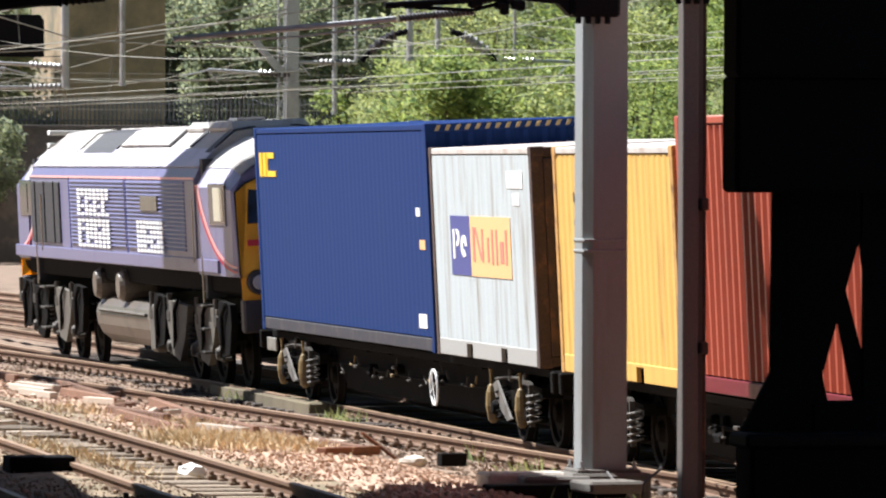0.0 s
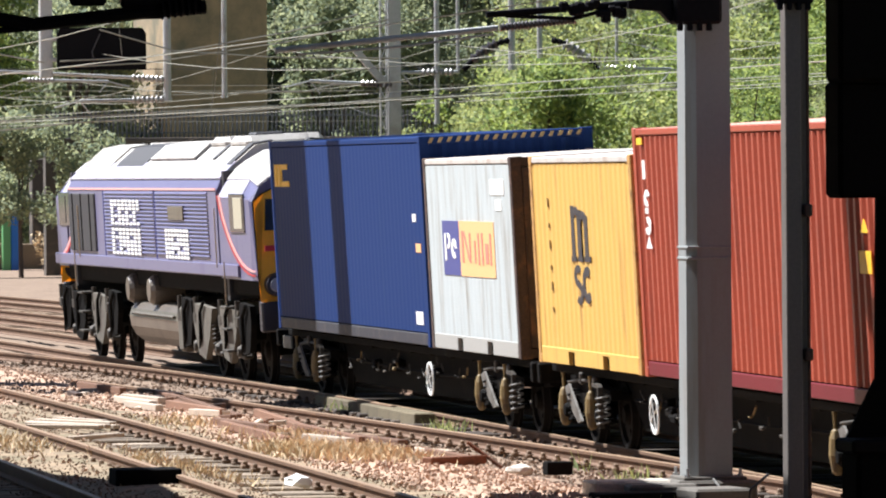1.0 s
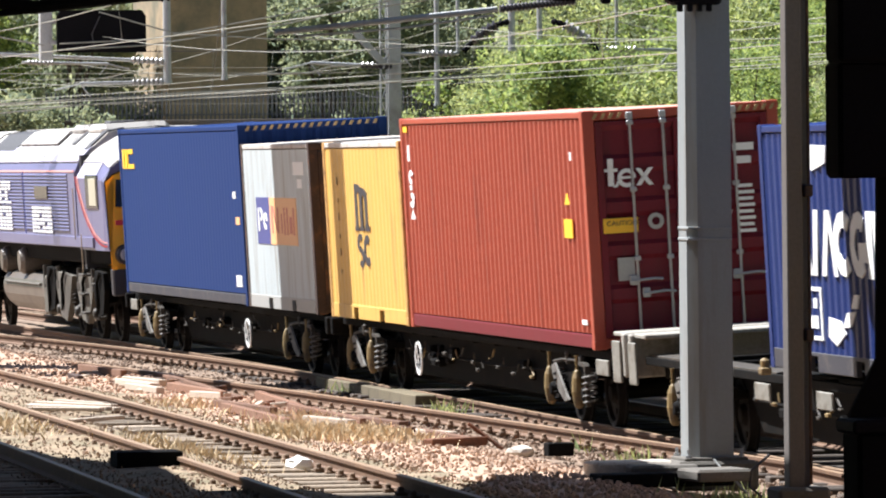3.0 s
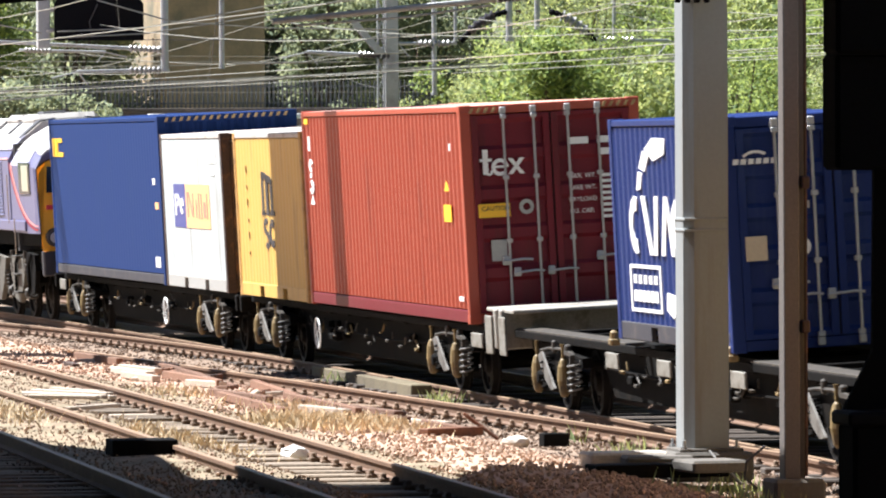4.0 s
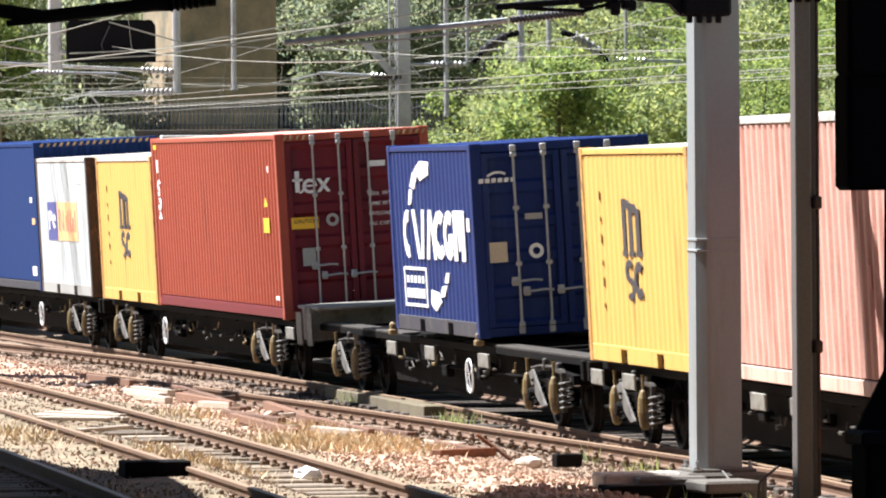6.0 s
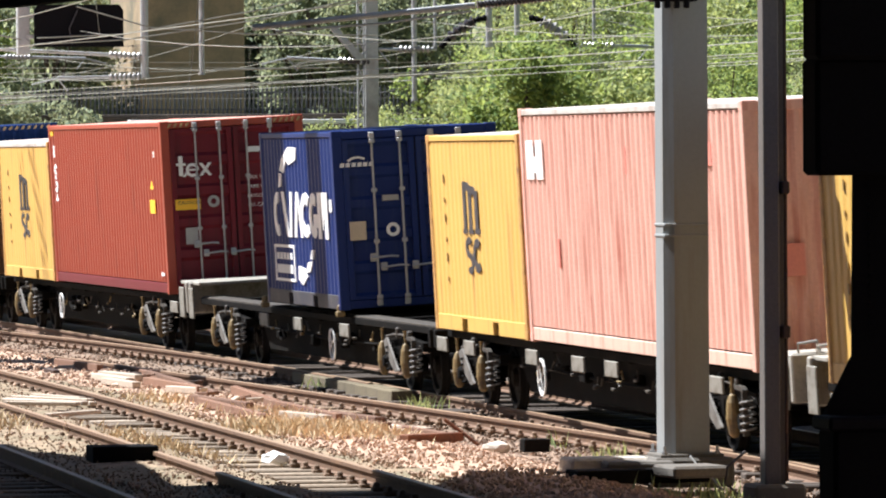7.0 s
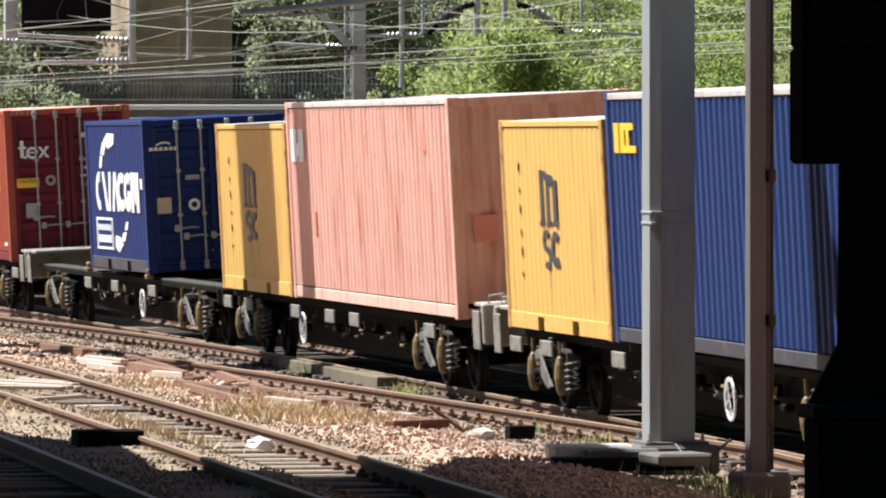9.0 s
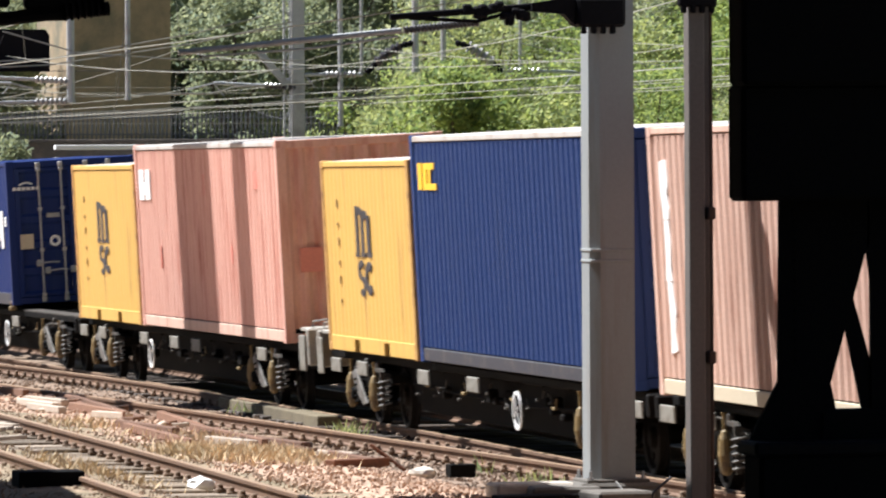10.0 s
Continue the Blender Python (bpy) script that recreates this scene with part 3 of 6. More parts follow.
def arc(cx, cz, r0, r1, a0, a1, sx=1.0, n=8):
    p = [(cx + sx * r1 * math.cos(radians(a0 + (a1 - a0) * i / n)), cz + r1 * math.sin(radians(a0 + (a1 - a0) * i / n))) for i in range(n + 1)]
    q = [(cx + sx * r0 * math.cos(radians(a0 + (a1 - a0) * i / n)), cz + r0 * math.sin(radians(a0 + (a1 - a0) * i / n))) for i in range(n + 1)]
    return p + q[::-1]


def rect(u0, u1, v0, v1):
    return [(u0, v0), (u1, v0), (u1, v1), (u0, v1)]


def end_patch(c, L, name, mat, y0, y1, z0, z1, label="", x=0.0):
    """A flat plate on the doors; y across the train, z above the deck."""
    bm = bmesh.new()
    chamfer_box(bm, (-L / 2 - 0.012 - x, (y0 + y1) / 2, (z0 + z1) / 2), (0.012, abs(y1 - y0), z1 - z0), 0.003)
    return part(name, bm, mat, c, label)


def end_text(c, L, text, y, z, h, mat):
    """Lettering on the doors; y is its left end as one stands behind the train."""
    me = letters(text, h)
    me.materials.append(M[mat])
    return part("lettering", me, mat, c, "stencilled white lettering", at=pose(-L / 2 - 0.024, y, z, 0, 0, -90))


def ring_mesh(r0, r1, depth, n=20):
    bm = bmesh.new()
    vs = []
    for d in (0, depth):
        for r in (r0, r1):
            vs.append([bm.verts.new((d, r * math.cos(2 * math.pi * i / n), r * math.sin(2 * math.pi * i / n))) for i in range(n)])
    for a, b in ((0, 1), (1, 3), (3, 2), (2, 0)):
        for i in range(n):
            j = (i + 1) % n
            bm.faces.new((vs[a][i], vs[a][j], vs[b][j], vs[b][i]))
    return bm


def tall_mark(c, L, u, mat="signblack"):
    """A tall dark mark of arched bars over a curled pair, read down the side."""
    sh = [rect(u, u + 0.2, 1.33, 1.98), rect(u + 0.36, u + 0.58, 1.36, 1.93), rect(u + 0.76, u + 0.98, 1.36, 1.86), arc(u + 0.29, 1.83, 0.04, 0.14, 5, 175, 1.7), arc(u + 0.67, 1.78, 0.04, 0.14, 5, 175, 1.7), rect(u - 0.06, u + 0.24, 1.3, 1.36), rect(u + 0.32, u + 0.62, 1.3, 1.36), rect(u + 0.72, u + 1.08, 1.3, 1.37)]
    sh += [arc(u + 0.27, 1.12, 0.05, 0.14, 40, 280, 1.7), arc(u + 0.31, 0.91, 0.05, 0.14, -140, 100, 1.7), arc(u + 0.8, 1.02, 0.11, 0.23, 50, 310, 1.25)]
    side_shape(c, L, "painted_mark", mat, sh, "dark painted mark of arched bars")
    side_shape(c, L, "serial_bar", "serialbrown", [rect(1.0, 1.05, 0.66 + 0.26 * i, 0.72 + 0.26 * i + 0.05 * (i % 2)) for i in range(0, 6)], "small faint serial marks")


def deck(c, a, L, deck_z=1.0):
    """Remembers where a container rides: its front end a metres behind the first one's datum."""
    CARRIED.append((c, a + L / 2, deck_z))


CARRIED = []

# blue long container behind the locomotive
c, L, H = container("blue long high-cube container with a small yellow mark", True, True, "deepblue", roof="deepblue", low="lowgrey", top="deepblue", doors="front", ribs=0.003)
side_shape(c, L, "painted_mark", "signyellow", [rect(0.35, 0.55, 2.2, 2.54), rect(0.62, 0.86, 2.2, 2.54), rect(0.92, 1.0, 2.2, 2.54), rect(1.0, 1.5, 2.46, 2.54), rect(1.0, 1.6, 2.2, 2.28)], "yellow painted block mark", 0.004)
side_shape(c, L, "label", "signwhite", [rect(11.25, 11.75, 0.3, 0.48), rect(11.35, 11.6, 1.72, 1.83)], "white labels")
side_shape(c, L, "label", "signorange", [rect(11.5, 11.85, 1.3, 1.42)], "orange warning label")
for i in range(17):
    bm = bmesh.new()
    prism(bm, [(1.1 - 0.13 * i, H - 0.1), (1.05 - 0.13 * i, H - 0.1), (1.01 - 0.13 * i, H - 0.03), (1.06 - 0.13 * i, H - 0.03)], "x", -L / 2 - 0.02, -L / 2 - 0.005)
    part("hazard_stripe", bm, "hazard", c, "faded yellow hazard stripe")
deck(c, -2.43, L)
# white short container
c, L, H = container("grubby white short container with a blue and orange panel", False, False, "white", edge="darkrust", roof="roofdirtglare", doorpaint="darkrust", low="signgrey", top="roofdirtglare", ribs=0.003)
side_shape(c, L, "painted_panel", "signblue", [rect(1.15, 2.35, 1.02, 1.75)], "dark blue panel")
side_shape(c, L, "painted_panel", "signorange", [rect(2.35, 4.7, 1.02, 1.75)], "orange panel", 0.001)
side_shape(c, L, "painted_mark", "signwhite", [rect(1.3, 1.42, 1.22, 1.58), arc(1.5, 1.48, 0.05, 0.11, -90, 90, 2), arc(1.95, 1.38, 0.05, 0.14, 0, 300, 1.4)], "white mark on the blue panel", 0.006)
side_shape(c, L, "painted_mark", "fadedred", [rect(2.5, 2.62, 1.2, 1.62), [(2.62, 1.6), (2.95, 1.22), (3.05, 1.22), (2.72, 1.62)], rect(3.02, 3.12, 1.2, 1.6), rect(3.35, 3.45, 1.2, 1.5), rect(3.6, 3.7, 1.18, 1.6), rect(3.85, 3.95, 1.18, 1.6), rect(4.1, 4.3, 1.2, 1.46), rect(4.4, 4.5, 1.18, 1.6)], "dull red mark on the orange panel", 0.006)
side_shape(c, L, "label", "signwhite", [rect(4.6, 5.5, 2.1, 2.3), rect(4.9, 5.3, 1.9, 2.04)], "white labels")
deck(c, 9.96, L)
# first yellow short container
c, L, H = container("yellow short container with rusty corner posts and a tall dark mark", False, False, "yellow", edge="rustyellow", top="roofdirtglare", ribs=0.014)
tall_mark(c, L, 2.4)
deck(c, 17.19, L)
# red long container with maroon doors
c, L, H = container("red long high-cube container with maroon doors", True, True, "red", doorpaint="maroon", roof="pink", low="maroon")
side_shape(c, L, "serial_bar", "signwhite", [rect(0.45, 0.6, 2.3, 2.52), arc(0.6, 2.08, 0.03, 0.1, 20, 300, 1.5), rect(0.5, 0.66, 1.9, 1.97), arc(0.6, 1.76, 0.03, 0.11, -160, 120, 1.5), [(0.45, 1.5), (0.75, 1.5), (0.62, 1.64)]], "white serial marks down the side")
side_shape(c, L, "label", "signyellow", [rect(10.75, 11.25, 1.35, 1.58), [(10.85, 1.76), (11.15, 1.76), (11.0, 1.9)], rect(0.2, 0.5, 2.7, 2.78)], "yellow warning labels")
side_shape(c, L, "label", "signwhite", [rect(11.5, 11.8, 0.3, 0.36), rect(11.3, 11.4, 2.3, 2.4)], "white labels")
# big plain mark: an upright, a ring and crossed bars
for o in (rect(0.94, 0.87, 1.97, 2.3), rect(0.98, 0.82, 2.14, 2.18), arc(0.86, 2.0, 0.02, 0.05, 150, 300, 1, 6), arc(0.71, 2.06, 0.066, 0.115, 180, -125, 1, 16), rect(0.79, 0.61, 2.05, 2.08), [(0.6, 2.17), (0.54, 2.17), (0.38, 1.96), (0.44, 1.96)], [(0.44, 2.17), (0.38, 2.17), (0.54, 1.96), (0.6, 1.96)]):
    bm = bmesh.new()
    prism(bm, o, "x", -L / 2 - 0.03, -L / 2 - 0.012)
    part("painted_mark", bm, "signwhite", c, "large white painted mark")
end_patch(c, L, "warning_plate", "signyellow", 0.6, 1.03, 1.40, 1.58, "yellow caution plate")
end_text(c, L, "CAUTION", 0.99, 1.49, 0.085, "signblack")
part("round_plate", ring_mesh(0.05, 0.1, 0.01), "signgrey", c, "round grey approval plate", at=pose(-L / 2 - 0.03, 0.38, 1.52))
end_patch(c, L, "data_plate", "signgrey", 0.67, 0.88, 0.82, 1.1, "grey data plate")
for i, s in enumerate(("MAX. WT.", "TARE WT.", "PAYLOAD", "CU. CAP.")):
    end_text(c, L, s, -0.2, 1.86 - 0.155 * i, 0.085, "signwhite")
for y0, y1, z0, z1 in ((-0.24, -0.5, 2.31, 2.4), (-0.62, -0.88, 2.31, 2.4), (-0.64, -0.84, 2.15, 2.24)) + tuple((-0.64, -0.84 - 0.02 * (i % 2), 1.86 - 0.078 * i, 1.9 - 0.078 * i) for i in range(8)):
    bm = bmesh.new()
    box(bm, (-L / 2 - 0.02, (y0 + y1) / 2, (z0 + z1) / 2), (0.012, abs(y1 - y0), z1 - z0))
    part("serial_bar", bm, "signwhite", c, "white serial and weight marks")
for y in [1.1 - 0.1 * i for i in range(5)] + [-0.7 - 0.1 * i for i in range(5)]:
    bm = bmesh.new()
    prism(bm, [(y, H - 0.11), (y - 0.04, H - 0.11), (y - 0.08, H - 0.04), (y - 0.04, H - 0.04)], "x", -L / 2 - 0.02, -L / 2 - 0.005)
    part("hazard_stripe", bm, "hazard", c, "faded yellow hazard stripe")
deck(c, 23.39, L)
# navy short container, alone amid its wagon
c, L, H = container("navy short container with a large white mark, alone on its wagon", False, False, "navy", roof="navy", low="lowgrey", ribs=0.022)
u = [arc(1.28, 1.36, 0.17, 0.34, 70, 290, 1.0, 8), [(1.62, 1.7), (1.84, 1.7), (2.2, 1.02), (2.0, 1.02)], [(2.22, 1.02), (2.4, 1.02), (2.56, 1.7), (2.36, 1.7)], [(2.62, 1.02), (2.86, 1.7), (3.04, 1.7), (2.82, 1.02)], [(3.08, 1.7), (3.16, 1.5), (3.34, 1.02), (3.16, 1.02), (3.0, 1.5)],
     arc(3.62, 1.36, 0.17, 0.34, 50, 310, 1.3, 8), arc(4.28, 1.36, 0.17, 0.34, 50, 310, 1.1, 8), rect(4.26, 4.6, 1.18, 1.38), rect(4.62, 4.86, 1.02, 1.7), [(4.86, 1.7), (4.98, 1.15), (5.06, 1.15), (5.18, 1.7)], rect(5.16, 5.4, 1.02, 1.7)]
side_shape(c, L, "painted_mark", "signwhite", u, "large white block mark", 0.004)
side_shape(c, L, "painted_mark", "signwhite", [[(1.42, 1.76), (1.64, 1.78), (1.76, 1.96), (1.55, 1.98)], [(1.6, 2.02), (1.92, 1.98), (2.2, 2.18), (1.85, 2.22)], [(1.95, 2.24), (2.4, 2.1), (3.0, 2.18), (3.08, 2.36), (2.4, 2.37)], [(2.75, 0.4), (3.1, 0.31), (3.5, 0.44), (3.3, 0.57), (2.8, 0.6)], [(3.4, 0.5), (3.75, 0.52), (3.98, 0.68), (3.6, 0.66)], [(3.8, 0.71), (4.06, 0.71), (4.16, 0.85), (3.95, 0.85)]], "white crescent stroke", 0.004)
side_shape(c, L, "painted_mark", "signwhite", [rect(0.82, 2.52, 0.86, 0.9), rect(0.82, 2.52, 0.35, 0.39), rect(0.82, 0.9, 0.39, 0.86), rect(2.44, 2.52, 0.39, 0.86)] + [rect(1.02 + 0.28 * i, 1.19 + 0.28 * i, 0.68, 0.78) for i in range(5)] + [rect(1.0 + 0.23 * i, 1.18 + 0.23 * i, 0.47, 0.6) for i in range(6)], "white framed mark", 0.004)
side_shape(c, L, "label", "signwhite", [rect(5.55, 5.75, 1.42, 1.6)], "white label")
end_patch(c, L, "data_plate", "cream", 0.78, 1.02, 1.0, 1.27, "cream data plate")
part("round_plate", ring_mesh(0.05, 0.1, 0.01), "signwhite", c, "round white approval plate", at=pose(-L / 2 - 0.03, 0.39, 1.13))
end_patch(c, L, "label", "signgrey", 0.28, 0.52, 1.55, 1.63, "pale label")
for i in range(6):
    bm = bmesh.new()
    prism(bm, [(1.12 - 0.085 * i, 2.06), (1.06 - 0.085 * i, 2.06), (1.05 - 0.085 * i, 2.12), (1.11 - 0.085 * i, 2.12)], "x", -L / 2 - 0.03, -L / 2 - 0.012)
    part("painted_mark", bm, "signwhite", c, "small white bar")
bm = bmesh.new()
prism(bm, arc(0.86, 1.98, 0.2, 0.23, 50, 120), "x", -L / 2 - 0.03, -L / 2 - 0.012)
part("painted_mark", bm, "signwhite", c, "small white swoosh")
deck(c, 44.94, L, 1.08)
# second yellow
c, L, H = container("yellow short container with a tall dark mark", False, False, "yellow", edge="rustyellow", top="yellow", ribs=0.016)
tall_mark(c, L, 2.3)
deck(c, 58.08, L)
# faded pink-red long container
c, L, H = container("faded pinkish-red long high-cube container, patched and scuffed", True, True, "pink", roof="roofdirtglare", low="brown", top="roofdirtglare", doors="front", ribs=0.03)
side_shape(c, L, "painted_panel", "signwhite", [rect(0.35, 0.8, 2.02, 2.5), rect(0.95, 1.35, 2.02, 2.5), rect(0.8, 0.95, 2.1, 2.3)], "white painted letter-like block", 0.004)
side_shape(c, L, "paint_patch", "fadedred", [rect(10.3, 10.6, 2.2, 2.45), rect(2.0, 2.1, 0.95, 1.3), rect(8.2, 8.3, 1.1, 1.35), rect(6.1, 6.18, 2.1, 2.42)], "darker paint patches", 0.001)
end_patch(c, L, "paint_patch", "fadedred", 0.62, 0.95, 1.0, 1.35, "dark red patch on the end wall")
deck(c, 64.26, L)
# third yellow
c, L, H = container("yellow short container, stained, with a tall dark mark", False, False, "yellow", edge="rustyellow", top="yellow", ribs=0.016)
tall_mark(c, L, 2.3)
deck(c, 79.78, L)
# second blue long
c, L, H = container("blue long high-cube container with a yellow mark", True, True, "blue", roof="roofdirtglare", low="lowgrey", top="roofdirtglare")
side_shape(c, L, "painted_mark", "signyellow", [rect(0.45, 0.7, 2.2, 2.54), rect(0.78, 1.0, 2.2, 2.54), rect(1.0, 1.5, 2.46, 2.54), rect(1.0, 1.6, 2.2, 2.28), rect(1.1, 1.25, 2.28, 2.46)], "yellow painted block mark", 0.004)
side_shape(c, L, "label", "signwhite", [rect(11.3, 11.75, 0.3, 0.48)], "white label")
deck(c, 86.02, L)
# brownish long container
c, L, H = container("faded brownish-pink long high-cube container with a white upright mark", True, True, "brown", roof="roofdirtglare", low="cream")
side_shape(c, L, "painted_mark", "signwhite", [[(0.52, 2.52), (0.86, 2.54), (0.9, 2.3), (0.82, 2.16), (0.9, 2.02), (0.86, 1.9), (0.62, 1.9), (0.52, 2.2)], [(0.62, 1.89), (0.84, 1.89), (0.9, 1.66), (0.84, 1.4), (0.9, 1.24), (0.6, 1.24), (0.64, 1.5)], [(0.64, 1.23), (0.88, 1.23), (0.98, 0.92), (0.9, 0.7), (0.98, 0.5), (0.66, 0.46), (0.72, 0.8)]], "white upright mark", 0.004)
deck(c, 99.43, L)


# ---- wagons ----
def wheelset(r, tread="tread"):
    """Two wheels on an axle across the track."""
    bm = bmesh.new()
    for s in (-1, 1):
        prof = [(0.0, 0.68), (0.1, 0.70), (r * 0.3, 0.72), (r * 0.8, 0.735), (r * 0.97, 0.70), (r + 0.028, 0.705), (r + 0.028, 0.735), (r, 0.745), (r - 0.01, 0.82), (r * 0.82, 0.815), (r * 0.78, 0.77), (r * 0.32, 0.78), (0.1, 0.84), (0.0, 0.84)]
        n = 24
        rings = [[bm.verts.new((a * math.cos(2 * math.pi * k / n), s * b, a * math.sin(2 * math.pi * k / n))) for k in range(n)] for a, b in prof[1:-1]]
        for p, q in zip(rings, rings[1:]):
            for k in range(n):
                bm.faces.new((p[k], p[(k + 1) % n], q[(k + 1) % n], q[k]))
        bm.faces.new(rings[0])
        bm.faces.new(rings[-1])
        for k in range(4):
            a = k * math.pi / 2
            box(bm, (r * 0.55 * math.cos(a), s * 0.785, r * 0.55 * math.sin(a)), (0.07, 0.02, 0.07))
    tube(bm, [(0, -0.7, 0), (0, 0.7, 0)], 0.085, 10)
    return bm


def bogie_frame():
    """A Y-type bogie frame: two bent side frames, a bolster and end beams."""
    bm = bmesh.new()
    for s in (-1, 1):
        prism(bm, [(-1.35, 0.62), (-1.35, 0.74), (-0.5, 0.78), (-0.3, 0.86), (0.3, 0.86), (0.5, 0.78), (1.35, 0.74), (1.35, 0.62), (0.6, 0.6), (0.36, 0.42), (-0.36, 0.42), (-0.6, 0.6)], "y", s * 1.0 - 0.07, s * 1.0 + 0.07)
    chamfer_box(bm, (0, 0, 0.7), (0.45, 1.9, 0.2), 0.03)
    for x in (-1.3, 1.3):
        chamfer_box(bm, (x, 0, 0.66), (0.1, 1.9, 0.1), 0.02)
    return bm


def spring():
    bm = bmesh.new()
    pts = [(0.085 * math.cos(i * 0.7), 0.085 * math.sin(i * 0.7), 0.0085 * i) for i in range(46)]
    tube(bm, pts, 0.014, 5)
    return bm


def axlebox():
    bm = bmesh.new()
    chamfer_box(bm, (0, 0, 0), (0.26, 0.2, 0.26), 0.05)
    chamfer_box(bm, (0, 0.02, -0.08), (0.6, 0.16, 0.07), 0.02)
    tube(bm, [(0, 0.09, 0), (0, 0.15, 0)], [0.1, 0.07], 12)
    return bm


def damper():
    """A bulging axle damper under a pin."""
    bm = bmesh.new()
    tube(bm, [(0, 0, -0.26), (0, 0, -0.22), (0, 0, -0.05), (0, 0, 0.12), (0, 0, 0.2), (0, 0, 0.22), (0, 0, 0.36), (0, 0, 0.4)], [0.03, 0.06, 0.085, 0.07, 0.04, 0.02, 0.02, 0.03], 10)
    return bm


def brake_plate():
    bm = bmesh.new()
    prism(bm, [(0.62, 0.17), (0.4, 0.22), (0.14, 0.06), (-0.16, -0.13), (-0.32, -0.22), (-0.1, -0.25), (0.2, -0.14), (0.48, 0.02)], "y", -0.015, 0.015)
    bmesh.ops.translate(bm, verts=list(bm.verts), vec=(0, 0.02, 0))
    return bm


def hanger():
    """A bent steel hanger behind a spring."""
    bm = bmesh.new()
    prism(bm, [(-0.18, -0.24), (-0.18, 0.26), (-0.12, 0.3), (0.2, 0.3), (0.2, 0.26), (-0.13, 0.25), (-0.13, -0.24)], "y", -0.03, 0.03)
    return bm


def handwheel():
    bm = ring_mesh(0.205, 0.235, 0.022, 20)
    for k in range(4):
        a = k * math.pi / 2 + 0.4
        tube(bm, [(0.02, 0, 0), (0.02, 0.21 * math.cos(a), 0.21 * math.sin(a))], 0.008, 5)
    bmesh.ops.rotate(bm, verts=list(bm.verts), cent=(0, 0, 0), matrix=Matrix.Rotation(radians(90), 3, "Z"))
    return bm


def buffer():
    bm = bmesh.new()
    tube(bm, [(0, 0, 0), (0.22, 0, 0), (0.22, 0, 0), (0.36, 0, 0), (0.36, 0, 0), (0.39, 0, 0)], [0.11, 0.1, 0.07, 0.07, 0.22, 0.2], 14)
    return bm


ROLLING = []  # wheelsets with their radius
TRAIN = []


def add_bogie(w, x, r=0.42):
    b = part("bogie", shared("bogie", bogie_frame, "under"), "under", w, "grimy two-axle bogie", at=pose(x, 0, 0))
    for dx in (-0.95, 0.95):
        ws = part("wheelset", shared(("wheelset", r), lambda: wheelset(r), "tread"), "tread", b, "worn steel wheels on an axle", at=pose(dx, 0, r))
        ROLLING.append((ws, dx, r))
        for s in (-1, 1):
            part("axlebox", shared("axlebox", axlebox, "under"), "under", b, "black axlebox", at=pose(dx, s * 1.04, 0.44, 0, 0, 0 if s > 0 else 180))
    for s in (-1, 1):
        for dx in (1.1, -0.55):
            part("damper", shared("damper", damper, "ochre"), "ochre", b, "ochre painted damper", at=pose(dx, s * 1.15, 0.5))
        for dx in (-1.2, 0.5):
            part("spring", shared("spring", spring, "springgrey" if dx < 0 else "under"), "springgrey", b, "dusty grey coil spring" if dx < 0 else "grimy coil spring", at=pose(dx, s * 1.14, 0.32))
        part("hanger", shared("hanger", hanger, "bogiegrey"), "bogiegrey", b, "", at=pose(-1.0, s * 1.16, 0.52))
        part("brake_plate", shared("brake_plate", brake_plate, "brakegrey"), "brakegrey", b, "grey slanting brake plate", at=pose(0.15, s * 1.17, 0.56))
        bm = shared("brake_rod", lambda: rod_mesh(), "bogiegrey")
        part("brake_rod", bm, "bogiegrey", b, "", at=pose(0, s * 1.12, 0.8))
    return b


def rod_mesh():
    bm = bmesh.new()
    tube(bm, [(-0.9, 0, 0), (-0.3, 0, 0.03), (0.4, 0, 0.02), (0.95, 0, -0.02)], 0.022, 6)
    chamfer_box(bm, (-0.75, 0, 0.04), (0.12, 0.08, 0.12), 0.02)
    chamfer_box(bm, (0.1, 0, 0.05), (0.1, 0.06, 0.16), 0.02)
    return bm


